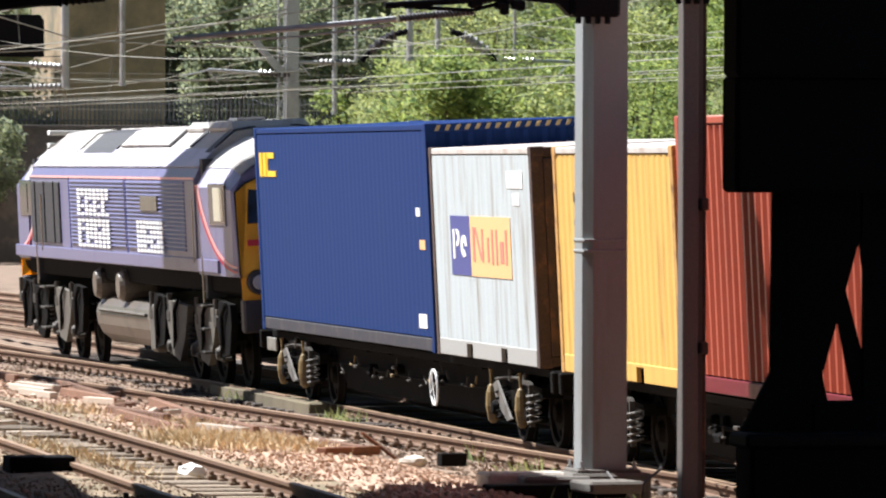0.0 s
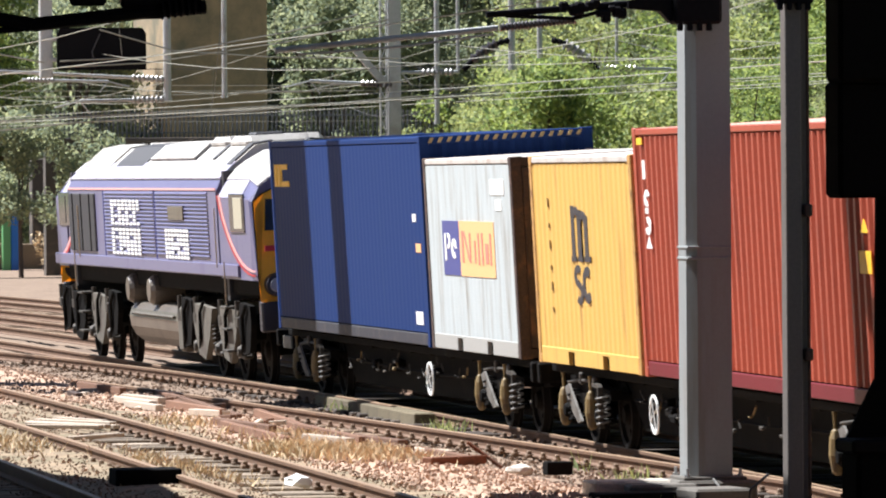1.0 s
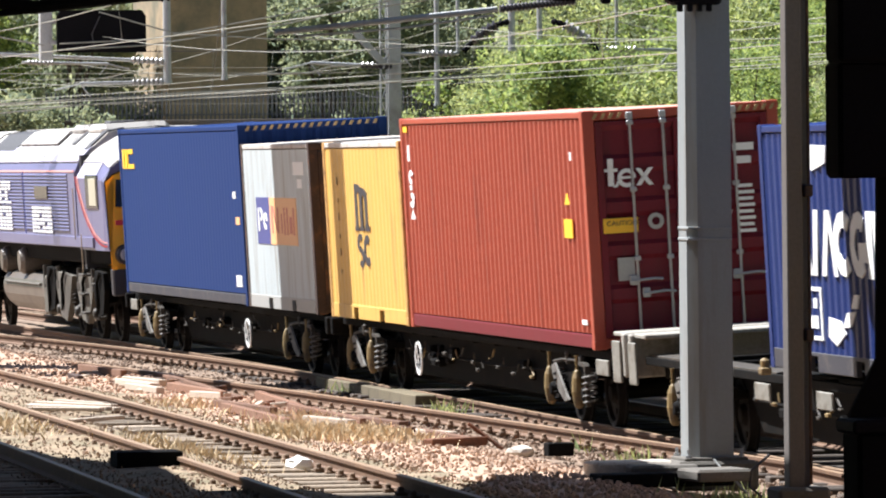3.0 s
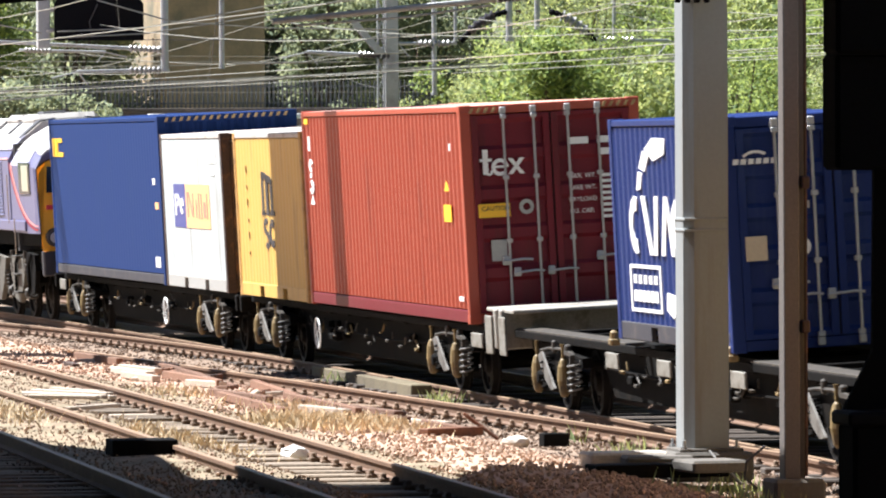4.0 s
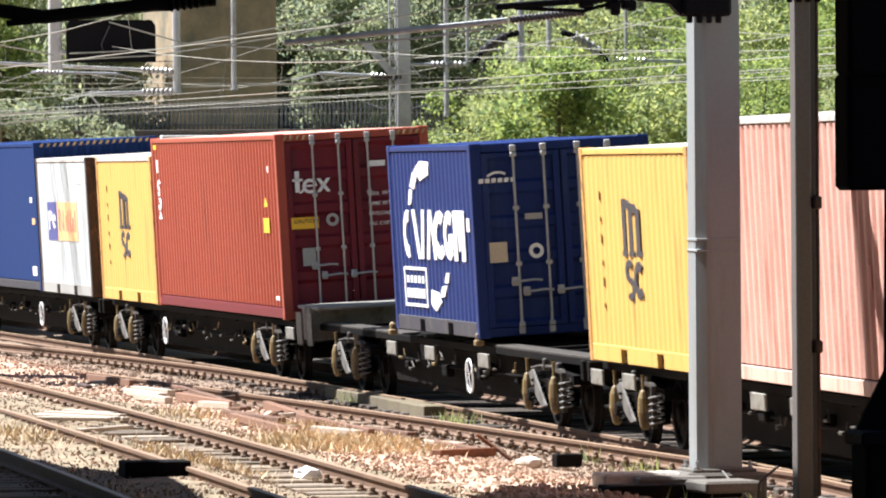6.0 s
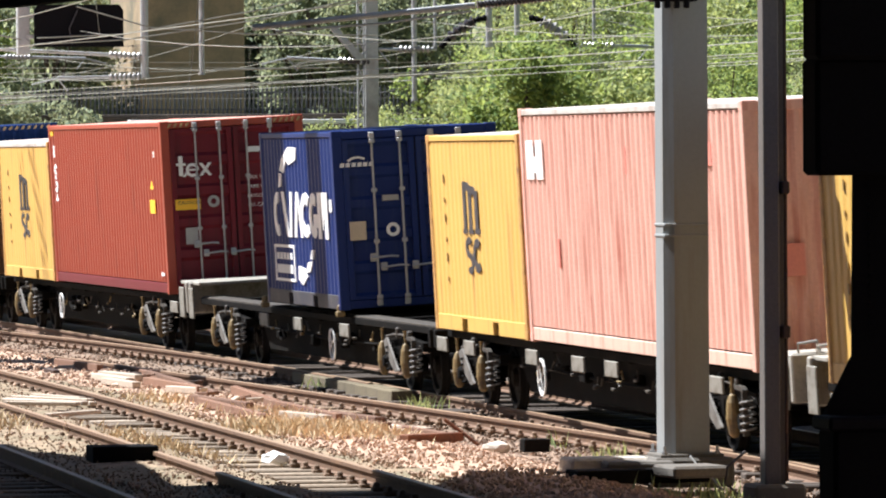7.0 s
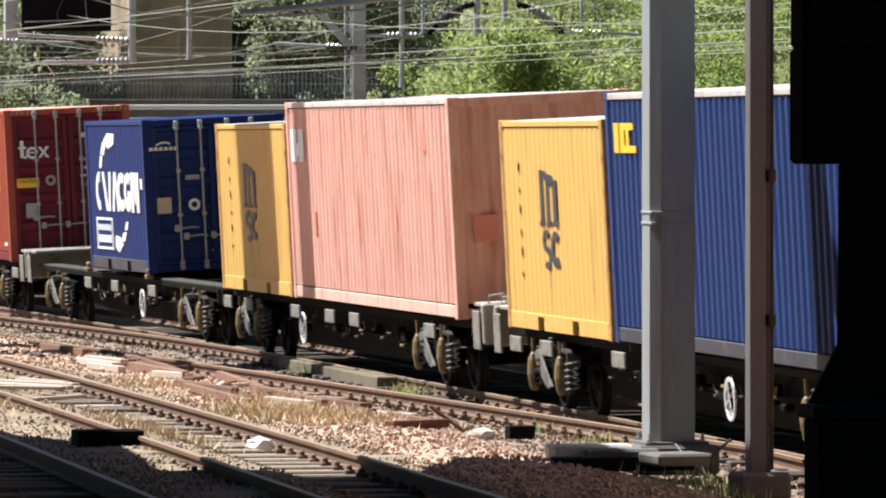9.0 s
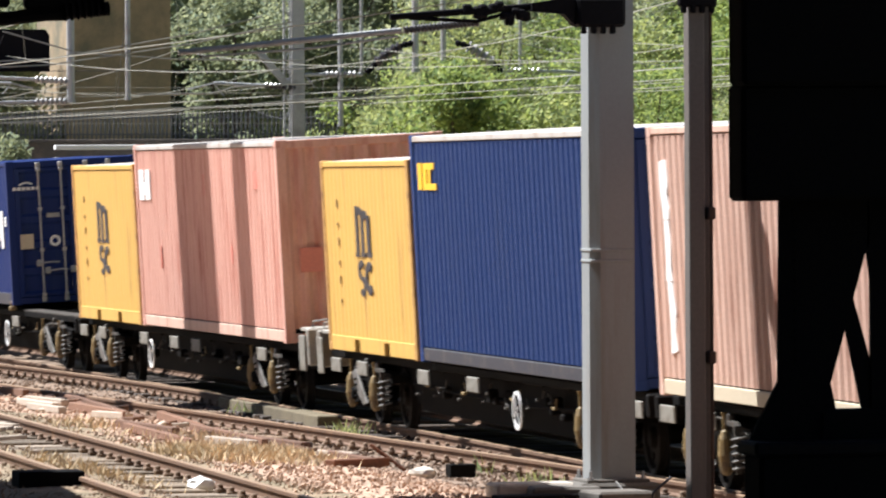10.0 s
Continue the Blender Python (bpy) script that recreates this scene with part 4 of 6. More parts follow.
def wagon(label, a_mid, front, rear, wheel_a, bare=False, plates=()):
    """A low container flat wagon. front and rear: how far its headstocks stand beyond the load's 9.22 m."""
    w = thing("container_wagon", label, "flat wagon", group="container wagons of the freight train")
    x1, x0 = 9.22 + front, -9.22 - rear
    for s in (-1, 1):
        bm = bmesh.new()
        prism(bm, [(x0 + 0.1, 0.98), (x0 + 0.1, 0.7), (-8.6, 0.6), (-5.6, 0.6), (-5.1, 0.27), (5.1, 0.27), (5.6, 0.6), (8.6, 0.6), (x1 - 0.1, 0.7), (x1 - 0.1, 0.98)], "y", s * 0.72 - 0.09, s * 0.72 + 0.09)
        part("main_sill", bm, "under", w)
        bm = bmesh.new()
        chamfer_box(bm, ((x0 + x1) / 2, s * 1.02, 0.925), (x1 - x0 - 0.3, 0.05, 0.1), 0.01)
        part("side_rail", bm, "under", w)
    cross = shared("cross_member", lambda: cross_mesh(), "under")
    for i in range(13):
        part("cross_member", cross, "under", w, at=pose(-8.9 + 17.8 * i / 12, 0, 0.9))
    if bare:
        for i in (0, 6):
            for m, n in ((x0 + 0.3, -3.3), (3.3, x1 - 0.3)):
                bm = bmesh.new()
                chamfer_box(bm, ((m + n) / 2, -0.9 + 0.3 * i, 0.985), (n - m, 0.27, 0.03), 0.006)
                part("deck_plank", bm, "bogiegrey", w, "dusty grey deck plank")
        for u in (-3.14, 3.14):
            for v in (-1.2, 1.2):
                bm = bmesh.new()
                chamfer_box(bm, (u, v, 1.03), (0.16, 0.12, 0.08), 0.015)
                tube(bm, [(u, v, 1.06), (u, v, 1.14), (u, v, 1.17)], [0.05, 0.05, 0.02], 8)
                part("twistlock", bm, "ochre", w, "ochre twistlock at the container's corner")
    for x, ext in ((x1, front), (x0, rear)):
        bm = bmesh.new()
        top = 1.24 if ext > 0.8 else 0.98
        chamfer_box(bm, (x, 0, (top + 0.72) / 2), (0.16, 2.4, top - 0.72), 0.02)
        if ext > 0.8:
            d = math.copysign(1, x)
            chamfer_box(bm, (x - d * 0.35, 0, top - 0.02), (0.7, 2.3, 0.05), 0.01)
        part("headstock", bm, "framegrey" if ext > 0.8 else "under", w, "dusty grey end beam" if ext > 0.8 else "black end beam")
        for s in (-1, 1):
            part("buffer", shared("buffer", buffer, "under"), "under", w, at=pose(x + math.copysign(0.07, x), s * 0.86, 0.98 if ext > 0.8 else 0.85, 0, 0, 0 if x > 0 else 180) @ Matrix.Diagonal((0.6 if ext > 0.8 else 0.35, 1, 1, 1)))
            if ext > 0.8:
                bm = bmesh.new()
                chamfer_box(bm, (x - math.copysign(0.25, x), s * 1.22, 0.9), (0.42, 0.03, 0.5), 0.01)
                part("end_plate", bm, "plate", w, "dusty grey plate at the corner")
            if ext > 0.8 and a_mid > 60:
                bm = bmesh.new()
                tube(bm, [(x, s * 1.1, 1.2), (x, s * 1.1, 1.34), (x, s * 0.9, 1.36), (x, s * 0.86, 1.22)], 0.018, 6)
                part("handrail", bm, "rod", w)
    for x in (-7.1, 7.1):
        add_bogie(w, x)
    part("handwheel", shared("handwheel", handwheel, "signwhite"), "signwhite", w, "white brake handwheel", at=pose(wheel_a, 1.16, 0.56))
    part("handwheel", shared("handwheel", handwheel, "signwhite"), "signwhite", w, "white brake handwheel", at=pose(-wheel_a, -1.2, 0.56))
    for x in plates:
        for s in (-1, 1):
            bm = shared("side_plate", lambda: plate_mesh(), "plate")
            part("side_plate", bm, "plate", w, "dusty grey plate under the sill", at=pose(x, s * 1.2, 0.8))
    # air tanks, pipes and brake gear under the floor
    bm = bmesh.new()
    tube(bm, [(-2.2, 0.4, 0.55), (-2.1, 0.4, 0.55), (-0.9, 0.4, 0.55), (-0.8, 0.4, 0.55)], [0.1, 0.2, 0.2, 0.1], 14)
    part("air_tank", bm, "under", w)
    rng = random.Random(int(a_mid))
    for i in range(9):
        x = rng.uniform(-4.4, 4.4)
        bm = bmesh.new()
        chamfer_box(bm, (x, 0.86 + rng.uniform(-0.05, 0.12), rng.uniform(0.5, 0.66)), (rng.uniform(0.12, 0.4), 0.12, rng.uniform(0.08, 0.18)), 0.02)
        part("brake_gear", bm, "under", w, "grimy brake gear box")
    for i in range(14):
        x = -4.6 + 9.2 * (i + rng.random()) / 14
        z = rng.uniform(0.5, 0.72)
        for s in (-1, 1):
            bm = bmesh.new()
            chamfer_box(bm, (x, s * (1.0 + rng.uniform(0, 0.08)), z), (rng.uniform(0.06, 0.2), 0.04, rng.uniform(0.02, 0.045)), 0.008)
            tube(bm, [(x, s * 1.0, z + 0.02), (x + rng.uniform(-0.2, 0.2), s * 1.0, z + 0.12)], 0.014, 5)
            part("pipe_clip", bm, "bogiegrey" if i % 4 else "ochre", w, "worn pipe clip")
    bm = bmesh.new()
    tube(bm, [(-5.0, 0.92, 0.62), (-2, 0.94, 0.58), (1.5, 0.94, 0.6), (5.0, 0.92, 0.64)], 0.022, 6)
    part("brake_pipe", bm, "under", w)
    TRAIN.append((w, a_mid))
    return w


def cross_mesh():
    bm = bmesh.new()
    chamfer_box(bm, (0, 0, 0), (0.12, 1.9, 0.13), 0.01)
    return bm


def plate_mesh():
    bm = bmesh.new()
    chamfer_box(bm, (0, 0, 0), (0.7, 0.03, 0.19), 0.01)
    return bm


wagon("black low container flat wagon behind the locomotive", 6.8, 0.45, 0.35, -2.6, plates=(8.7,))
wagon("black low container flat wagon with a grey end beam", 26.4, 0.35, 1.35, 2.8, plates=(-9.4,))
wagon("black low container flat wagon with two bare ends", 47.7, 1.1, 0.35, -2.2, bare=True, plates=(3.3, 0.4, -3.4))
wagon("black low container flat wagon with pale side plates", 67.25, 0.35, 1.35, 2.6, plates=(9.0, 7.1, 3.0, 0.2, -1.7, -7.1))
wagon("black low container flat wagon with pale side plates", 89.0, 1.1, 0.35, -2.6, plates=(9.0, 7.1, 2.9, -0.2, -7.1, -9.0))
wagon("black low container flat wagon at the rear of the shot", 108.6, 0.35, 1.35, 2.6, plates=(9.0, 7.1, 3.0))


# ---- the diesel locomotive: x towards its front ----
def bar_mesh(w, h):
    bm = bmesh.new()
    box(bm, (0, 0, 0), (w, 0.012, h))
    return bm


def locomotive():
    lo = thing("diesel_locomotive", "purple-blue diesel freight locomotive with yellow ends and a grey roof", "locomotive")
    hw = 1.32

    def section(inset=0.0, top=3.88):
        return [(-hw + inset, 1.75), (-hw + inset, 3.12), (-hw + 0.1 + inset, 3.32), (-hw + 0.42 + inset, 3.62), (-0.62, top - 0.04), (-0.3, top), (0.3, top), (0.62, top - 0.04), (hw - 0.42 - inset, 3.62), (hw - 0.1 - inset, 3.32), (hw - inset, 3.12), (hw - inset, 1.75)]
    bm = bmesh.new()
    sec = section()
    prism(bm, [p for p in sec if p[1] <= 3.33][0:3] + [p for p in sec if p[1] <= 3.33][3:], "x", -7.2, 8.7)
    part("body", bm, "purple", lo, "purple-blue ribbed body side")
    bm = bmesh.new()
    prism(bm, [(-hw + 0.08, 3.325), (-hw + 0.42, 3.62), (-0.62, 3.84), (-0.3, 3.88), (0.3, 3.88), (0.62, 3.84), (hw - 0.42, 3.62), (hw - 0.08, 3.325)], "x", -7.2, 8.7)
    part("roof", bm, "loco_roof", lo, "dusty grey roof")
    # roof shoulder band, its lilac paled to paint in the sun's sheen
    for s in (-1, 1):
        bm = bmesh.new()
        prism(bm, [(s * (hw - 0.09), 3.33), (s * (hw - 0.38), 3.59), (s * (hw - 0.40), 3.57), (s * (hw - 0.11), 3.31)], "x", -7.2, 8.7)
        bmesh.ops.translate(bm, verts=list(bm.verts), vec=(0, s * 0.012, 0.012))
        part("shoulder", bm, "lilac", lo, "shoulder band with sun sheen painted in")
        bm = bmesh.new()
        box(bm, (0.75, s * (hw + 0.004), 3.16), (15.9, 0.014, 0.035))
        part("stripe", bm, "pinkstripe", lo, "thin pale pink stripe")
    # roof hatches, grilles, exhaust
    def slope(x0, x1, lift, mat, name, label, u0=0.08, u1=0.92):
        """A panel lying over both roof slopes from x0 to x1; u runs from the eaves to the ridge."""
        for s in (-1, 1):
            line = [(1.22, 3.335), (0.9, 3.62), (0.62, 3.84), (0.3, 3.885)]
            pts = [(y0 + (y1 - y0) * u, z0 + (z1 - z0) * u) for (y0, z0), (y1, z1) in zip(line, line[1:]) for u in (0.0, 0.33, 0.66)] + [line[-1]]
            a, b = int(u0 * (len(pts) - 1)), int(u1 * (len(pts) - 1)) + 1
            run_ = pts[a:b]
            bm = bmesh.new()
            prism(bm, [(s * y, z + 0.004) for y, z in run_] + [(s * (y + lift * 0.5), z + lift) for y, z in run_[::-1]], "x", x0, x1)
            part(name, bm, mat, lo, label)
    slope(1.7, 4.7, 0.02, "grille", "roof_grille", "dark sloping roof grille", 0.3, 1.0)
    slope(5.3, 8.4, 0.03, "loco_roof", "roof_hatch", "raised dusty roof hatch", 0.25, 1.0)
    slope(-3.12, 1.45, 0.02, "grille", "hatch_seal", "dark seal round the hatch", 0.34, 1.0)
    slope(-3.05, 1.4, 0.045, "loco_roof", "roof_hatch", "raised dusty roof hatch", 0.34, 1.0)
    slope(-5.0, -4.75, 0.02, "grille", "roof_gap", "dark gap between roof humps", 0.4, 1.0)
    slope(-7.1, -6.7, 0.03, "grille", "roof_gap", "dark gap between roof humps", 0.3, 1.0)
    for x, l in ((-3.9, 1.5), (-5.8, 1.6)):
        bm = bmesh.new()
        chamfer_box(bm, (x, 0, 3.88), (l, 1.3, 0.22), 0.09)
        part("silencer_hump", bm, "loco_roof", lo, "rounded silencer hump")
    bm = bmesh.new()
    chamfer_box(bm, (-4.85, 0, 3.98), (0.6, 0.5, 0.12), 0.03)
    part("exhaust", bm, "grille", lo, "sooty exhaust port")
    for s in (-1, 1):
        # ribs of the louvred panels
        bm = bmesh.new()
        for x0, x1 in ((-6.4, -1.25), (-1.05, 4.3)):
            for i in range(17):
                z = 2.05 + 0.064 * i
                prism(bm, [(s * hw, z), (s * (hw + 0.03), z + 0.006), (s * hw, z + 0.045)], "x", x0, x1)
        part("louvre", bm, "purple", lo, "ribbed louvre panels")
        bm = bmesh.new()
        chamfer_box(bm, (6.9, s * (hw + 0.01), 2.55), (3.0, 0.05, 1.05), 0.015)
        dk = part("grille_panel", bm, "grille", lo, "dark radiator grille panel")
        for i in range(3):
            bm = bmesh.new()
            box(bm, (5.9 + i * 1.0, s * (hw + 0.04), 2.55), (0.05, 0.02, 1.05))
            part("grille_bar", bm, "under", dk)
        for x in (-1.15, 4.45):
            bm = bmesh.new()
            box(bm, (x, s * (hw + 0.004), 2.55), (0.05, 0.02, 1.2))
            part("panel_joint", bm, "signblue", lo)
        # white block lettering, as bars
        rng = random.Random(2)
        for x0, x1, z0, z1, rows, cols in ((0.3, 3.5, 2.0, 2.48, 7, 8), (0.3, 3.5, 2.52, 2.98, 7, 8), (-4.6, -2.2, 1.98, 2.5, 7, 8)):
            for r in range(rows):
                for k in range(cols):
                    w = (x1 - x0) / cols
                    zz = z0 + (z1 - z0) * (r + 0.5) / rows
                    if k % 2 == 0 and r not in (0, rows - 1) and rng.random() < 0.4:
                        continue
                    bm = shared(("painted_bar", round(w, 2), round(z1 - z0, 2)), lambda: bar_mesh(w * 0.76, (z1 - z0) / rows * 0.66), "signwhite")
                    part("painted_bar", bm, "signwhite", lo, "", at=pose(x0 + w * (k + 0.5), s * (hw + 0.033), zz))
        bm = bmesh.new()
        chamfer_box(bm, (-3.4, s * (hw + 0.03), 2.76), (1.5, 0.03, 0.24), 0.01)
        part("nameplate", bm, "tank", lo, "dark cast nameplate")
        bm = bmesh.new()
        chamfer_box(bm, (0.6, s * (hw + 0.02), 1.86), (19.4, 0.05, 0.2), 0.012)
        part("sill", bm, "purple", lo, "body sill")
    # cabs at both ends
    for d in (-1, 1):
        def cx(v):
            return d * v
        bm = bmesh.new()
        prof = [(-hw, 1.72), (-hw, 3.02), (-hw + 0.18, 3.3), (-hw + 0.5, 3.58), (-0.5, 3.74), (0.5, 3.74), (hw - 0.5, 3.58), (hw - 0.18, 3.3), (hw, 3.02), (hw, 1.72)]
        rings = []
        for x, sh in ((8.95 if d > 0 else 7.35, 1.0), (9.5, 1.0), (10.15, 0.5), (10.4, 0.0)):
            row = []
            for y, z in prof:
                cap = 9.9 if sh == 1 else 3.52 if sh else 3.3
                nx = x - (0.0 if sh else 0.3 * max(0.0, min(z, cap) - 2.4))
                row.append(bm.verts.new((cx(nx), y * (1 if sh else 0.97), z if z < 2.9 else 2.9 + (z - 2.9) * min(1.0, (cap - 2.9) / 0.84))))
            rings.append(row)
        for p, q in zip(rings, rings[1:]):
            for k in range(len(prof)):
                bm.faces.new((p[k], p[(k + 1) % len(prof)], q[(k + 1) % len(prof)], q[k]))
        bm.faces.new(rings[0])
        cab = part("cab", bm, "purple", lo, "purple-blue cab")
        bm = bmesh.new()
        rings = []
        for x, k in ((7.36, 1.0), (9.5, 1.0), (10.15, 0.74)):
            top = [(1.15, 3.3), (1.0, 3.45), (0.82, 3.58), (0.5, 3.74)]
            line = [(y + 0.012, 2.9 + (z - 2.9) * k + 0.016) for y, z in top]
            rings.append([bm.verts.new((cx(x), y, z)) for y, z in line + [(-y, z) for y, z in line[::-1]]])
        for p, q in zip(rings, rings[1:]):
            for k in range(len(p) - 1):
                bm.faces.new((p[k], p[k + 1], q[k + 1], q[k]))
        bmesh.ops.solidify(bm, geom=list(bm.faces), thickness=0.012)
        part("cab_roof", bm, "loco_roof", cab, "dusty pale cab roof")
        # Pale bands on the cab shoulders, sun sheen painted in as well.
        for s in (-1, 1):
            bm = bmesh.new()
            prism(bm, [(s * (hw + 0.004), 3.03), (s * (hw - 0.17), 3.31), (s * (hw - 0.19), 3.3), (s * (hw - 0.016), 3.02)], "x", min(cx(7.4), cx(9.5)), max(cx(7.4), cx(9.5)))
            part("cab_shoulder", bm, "lilac", cab, "cab shoulder with sun sheen painted in")
        bm = bmesh.new()
        face = [(y * 0.955, (z if z < 2.9 else 2.9 + (z - 2.9) * 0.46) if z > 1.8 else 1.38) for y, z in prof]
        bm.faces.new([bm.verts.new((cx(10.415 - 0.3 * max(0.0, z - 2.4)), y, z)) for y, z in face])
        bmesh.ops.solidify(bm, geom=list(bm.faces), thickness=0.02)
        part("cab_end", bm, "cabyellow", cab, "warning yellow cab end")
        for s in (-1, 1):
            bm = bmesh.new()
            prism(bm, [(s * 0.08, 2.5), (s * 1.12, 2.5), (s * 1.06, 3.04), (s * 0.08, 3.12)], "x", 0, 0.05)
            bmesh.ops.transform(bm, matrix=Matrix.Translation((cx(10.26), 0, 0)) @ Matrix.Shear("XY", 4, (0, 0)), verts=list(bm.verts))
            for v in bm.verts:
                v.co.x = cx(abs(v.co.x) + 0.14 - 0.3 * (v.co.z - 2.4))
            part("windscreen", bm, "glass", cab, "dark windscreen", at=None)
            bm = bmesh.new()
            tube(bm, [(cx(10.38), s * 1.0, 1.64), (cx(10.5), s * 1.0, 1.64)], [0.19, 0.16], 16)
            h = part("headlight", bm, "signblack", cab, "round headlight cluster")
            bm = bmesh.new()
            tube(bm, [(cx(10.48), s * 1.0, 1.64), (cx(10.53), s * 1.0, 1.64)], [0.12, 0.1], 14)
            part("headlight_glass", bm, "lens", h)
            # side window and its blind
            bm = bmesh.new()
            chamfer_box(bm, (cx(9.1), s * (hw + 0.005), 2.78), (1.3, 0.03, 0.62), 0.01)
            wn_ = part("cab_window", bm, "glass", cab, "cab side window")
            bm = bmesh.new()
            chamfer_box(bm, (cx(9.25), s * (hw + 0.02), 2.78), (0.75, 0.02, 0.5), 0.008)
            part("pane", bm, "blind" if d < 0 else "glass", wn_, "pale reflecting pane" if d < 0 else "dark pane")
            # sweeping stripe on the cab side
            for nm, mt, off in (("swoosh", "pinkstripe", 0.0), ("swoosh_edge", "redstripe", 0.16)):
                bm = bmesh.new()
                pts = []
                for i in range(15):
                    u = i / 14
                    pts.append((7.45 + 2.95 * u ** 1.5 - off * (1 - u), 3.05 - 1.2 * math.sin(u * math.pi / 2) ** 1.1 - off * 0.45 * u))
                for (xa, za), (xb, zb) in zip(pts, pts[1:]):
                    w = 0.14 if nm == "swoosh" else 0.07
                    q = [bm.verts.new((cx(a), s * (hw + 0.008), b)) for a, b in ((xa, za), (xb, zb), (xb + w, zb + 0.03), (xa + w, za + 0.03))]
                    bm.faces.new(q)
                bmesh.ops.solidify(bm, geom=list(bm.faces), thickness=0.006)
                part(nm, bm, mt, cab, "sweeping pink and red stripe")
            bm = bmesh.new()
            tube(bm, [(cx(7.25), s * (hw + 0.05), 1.9), (cx(7.25), s * (hw + 0.05), 2.85)], 0.013, 6)
            tube(bm, [(cx(7.9), s * (hw + 0.05), 1.3), (cx(7.9), s * (hw + 0.05), 2.0)], 0.013, 6)
            part("grab_rail", bm, "cream", cab, "pale grab rail")
            part("buffer", shared("buffer", buffer, "under"), "under", lo, at=pose(cx(10.42), s * 0.86, 1.06, 0, 0, 0 if d > 0 else 180))
        bm = bmesh.new()
        chamfer_box(bm, (cx(10.3), 0, 1.15), (0.25, 2.5, 0.5), 0.03)
        part("buffer_beam", bm, "signblack", lo, "black buffer beam")
        bm = bmesh.new()
        box(bm, (cx(10.44), 0, 2.22), (0.03, 2.3, 0.09))
        part("end_stripe", bm, "redstripe", lo, "dark red stripe across the end")
        # dark vestibule between cab and body
        bm = bmesh.new()
        box(bm, (cx(7.3 if d < 0 else 8.82), 0, 2.4), (0.2, 2.42, 2.1))
        part("vestibule", bm, "grille", lo)
        for i in range(3):
            for s in (-1, 1):
                bm = bmesh.new()
                chamfer_box(bm, (cx(7.55), s * 1.25, 0.55 + 0.35 * i), (0.5, 0.25, 0.04), 0.01)
                part("cab_step", bm, "bogiegrey", lo, "dusty cab step")
    # underframe, tank, bogies
    bm = bmesh.new()
    chamfer_box(bm, (0, 0, 1.6), (20.2, 2.3, 0.3), 0.03)
    part("underframe", bm, "under", lo)
    bm = bmesh.new()
    prism(bm, [(-1.16, 0.58), (-1.24, 0.74), (-1.26, 0.92), (-1.22, 1.05), (-1.14, 1.14), (-1.0, 1.18), (1.0, 1.18), (1.14, 1.14), (1.22, 1.05), (1.26, 0.92), (1.24, 0.74), (1.16, 0.58), (1.0, 0.45), (0.8, 0.4), (-0.8, 0.4), (-1.0, 0.45)], "x", -2.5, 2.6)
    part("fuel_tank", bm, "tank", lo, "greasy steel fuel tank")
    for x in (2.4, 0.15):
        for s in (-1, 1):
            bm = bmesh.new()
            tube(bm, [(x, s * 0.7, 1.4), (x, s * 1.22, 1.4), (x, s * 1.3, 1.4)], [0.26, 0.26, 0.2], 16)
            part("air_reservoir", bm, "tank", lo, "round air reservoir end")
    for bx_ in (7.1, -6.2):
        def lb():
            b = bmesh.new()
            for s in (-1, 1):
                prism(b, [(-2.9, 0.75), (-2.9, 1.0), (-1.6, 1.12), (-0.6, 0.95), (0.6, 0.95), (1.6, 1.12), (2.9, 1.0), (2.9, 0.75), (1.2, 0.55), (-1.2, 0.55)], "y", s * 1.05 - 0.09, s * 1.05 + 0.09)
                for x in (-1.1, 1.1):
                    chamfer_box(b, (x, s * 1.18, 0.78), (0.4, 0.12, 0.5), 0.03)
            chamfer_box(b, (0, 0, 0.9), (1.2, 2.0, 0.3), 0.03)
            return b
        b = part("bogie", shared("loco_bogie", lb, "under"), "under", lo, "grimy three-axle bogie", at=pose(bx_, 0, 0))
        for dx in (-2.05, 0, 2.05):
            ws = part("wheelset", shared(("wheelset", 0.53), lambda: wheelset(0.53), "tread"), "tread", b, "steel locomotive wheels", at=pose(dx, 0, 0.53))
            ROLLING.append((ws, dx, 0.53))
            for s in (-1, 1):
                part("axlebox", shared("axlebox", axlebox, "bogiegrey"), "bogiegrey", b, "dusty axlebox", at=pose(dx, s * 1.14, 0.55, 0, 0, 0 if s > 0 else 180))
                part("spring", shared("spring", spring, "bogiegrey"), "bogiegrey", b, "coil spring", at=pose(dx + 0.42, s * 1.16, 0.6))
        for dx, m in ((-1.2, "locoplate"), (1.2, "under" if bx_ > 0 else "locoplate"), (2.75, "under"), (-2.75, "under")):
            for s in (-1, 1):
                bm = bmesh.new()
                if abs(dx) < 2:
                    prism(bm, [(dx - 0.95, 1.2), (dx + 0.7, 1.26), (dx + 0.9, 0.95), (dx + 0.5, 0.42), (dx - 0.1, 0.34), (dx - 0.6, 0.72)], "y", s * 1.22 - 0.05, s * 1.22 + 0.05)
                else:
                    prism(bm, [(dx - 0.55, 1.0), (dx - 0.5, 1.3), (dx + 0.4, 1.34), (dx + 0.6, 0.9), (dx + 0.3, 0.5), (dx - 0.3, 0.56)], "y", s * 1.22 - 0.05, s * 1.22 + 0.05)
                part("side_casting", bm, m, b, "dusty pale side casting")
                bm = bmesh.new()
                tube(bm, [(dx - 0.3, s * 1.3, 1.3), (dx, s * 1.31, 1.12), (dx + 0.1, s * 1.3, 0.7), (dx + 0.5, s * 1.24, 0.5)], 0.03, 6)
                part("air_hose", bm, "under", b, "black air hose")
                bm = bmesh.new()
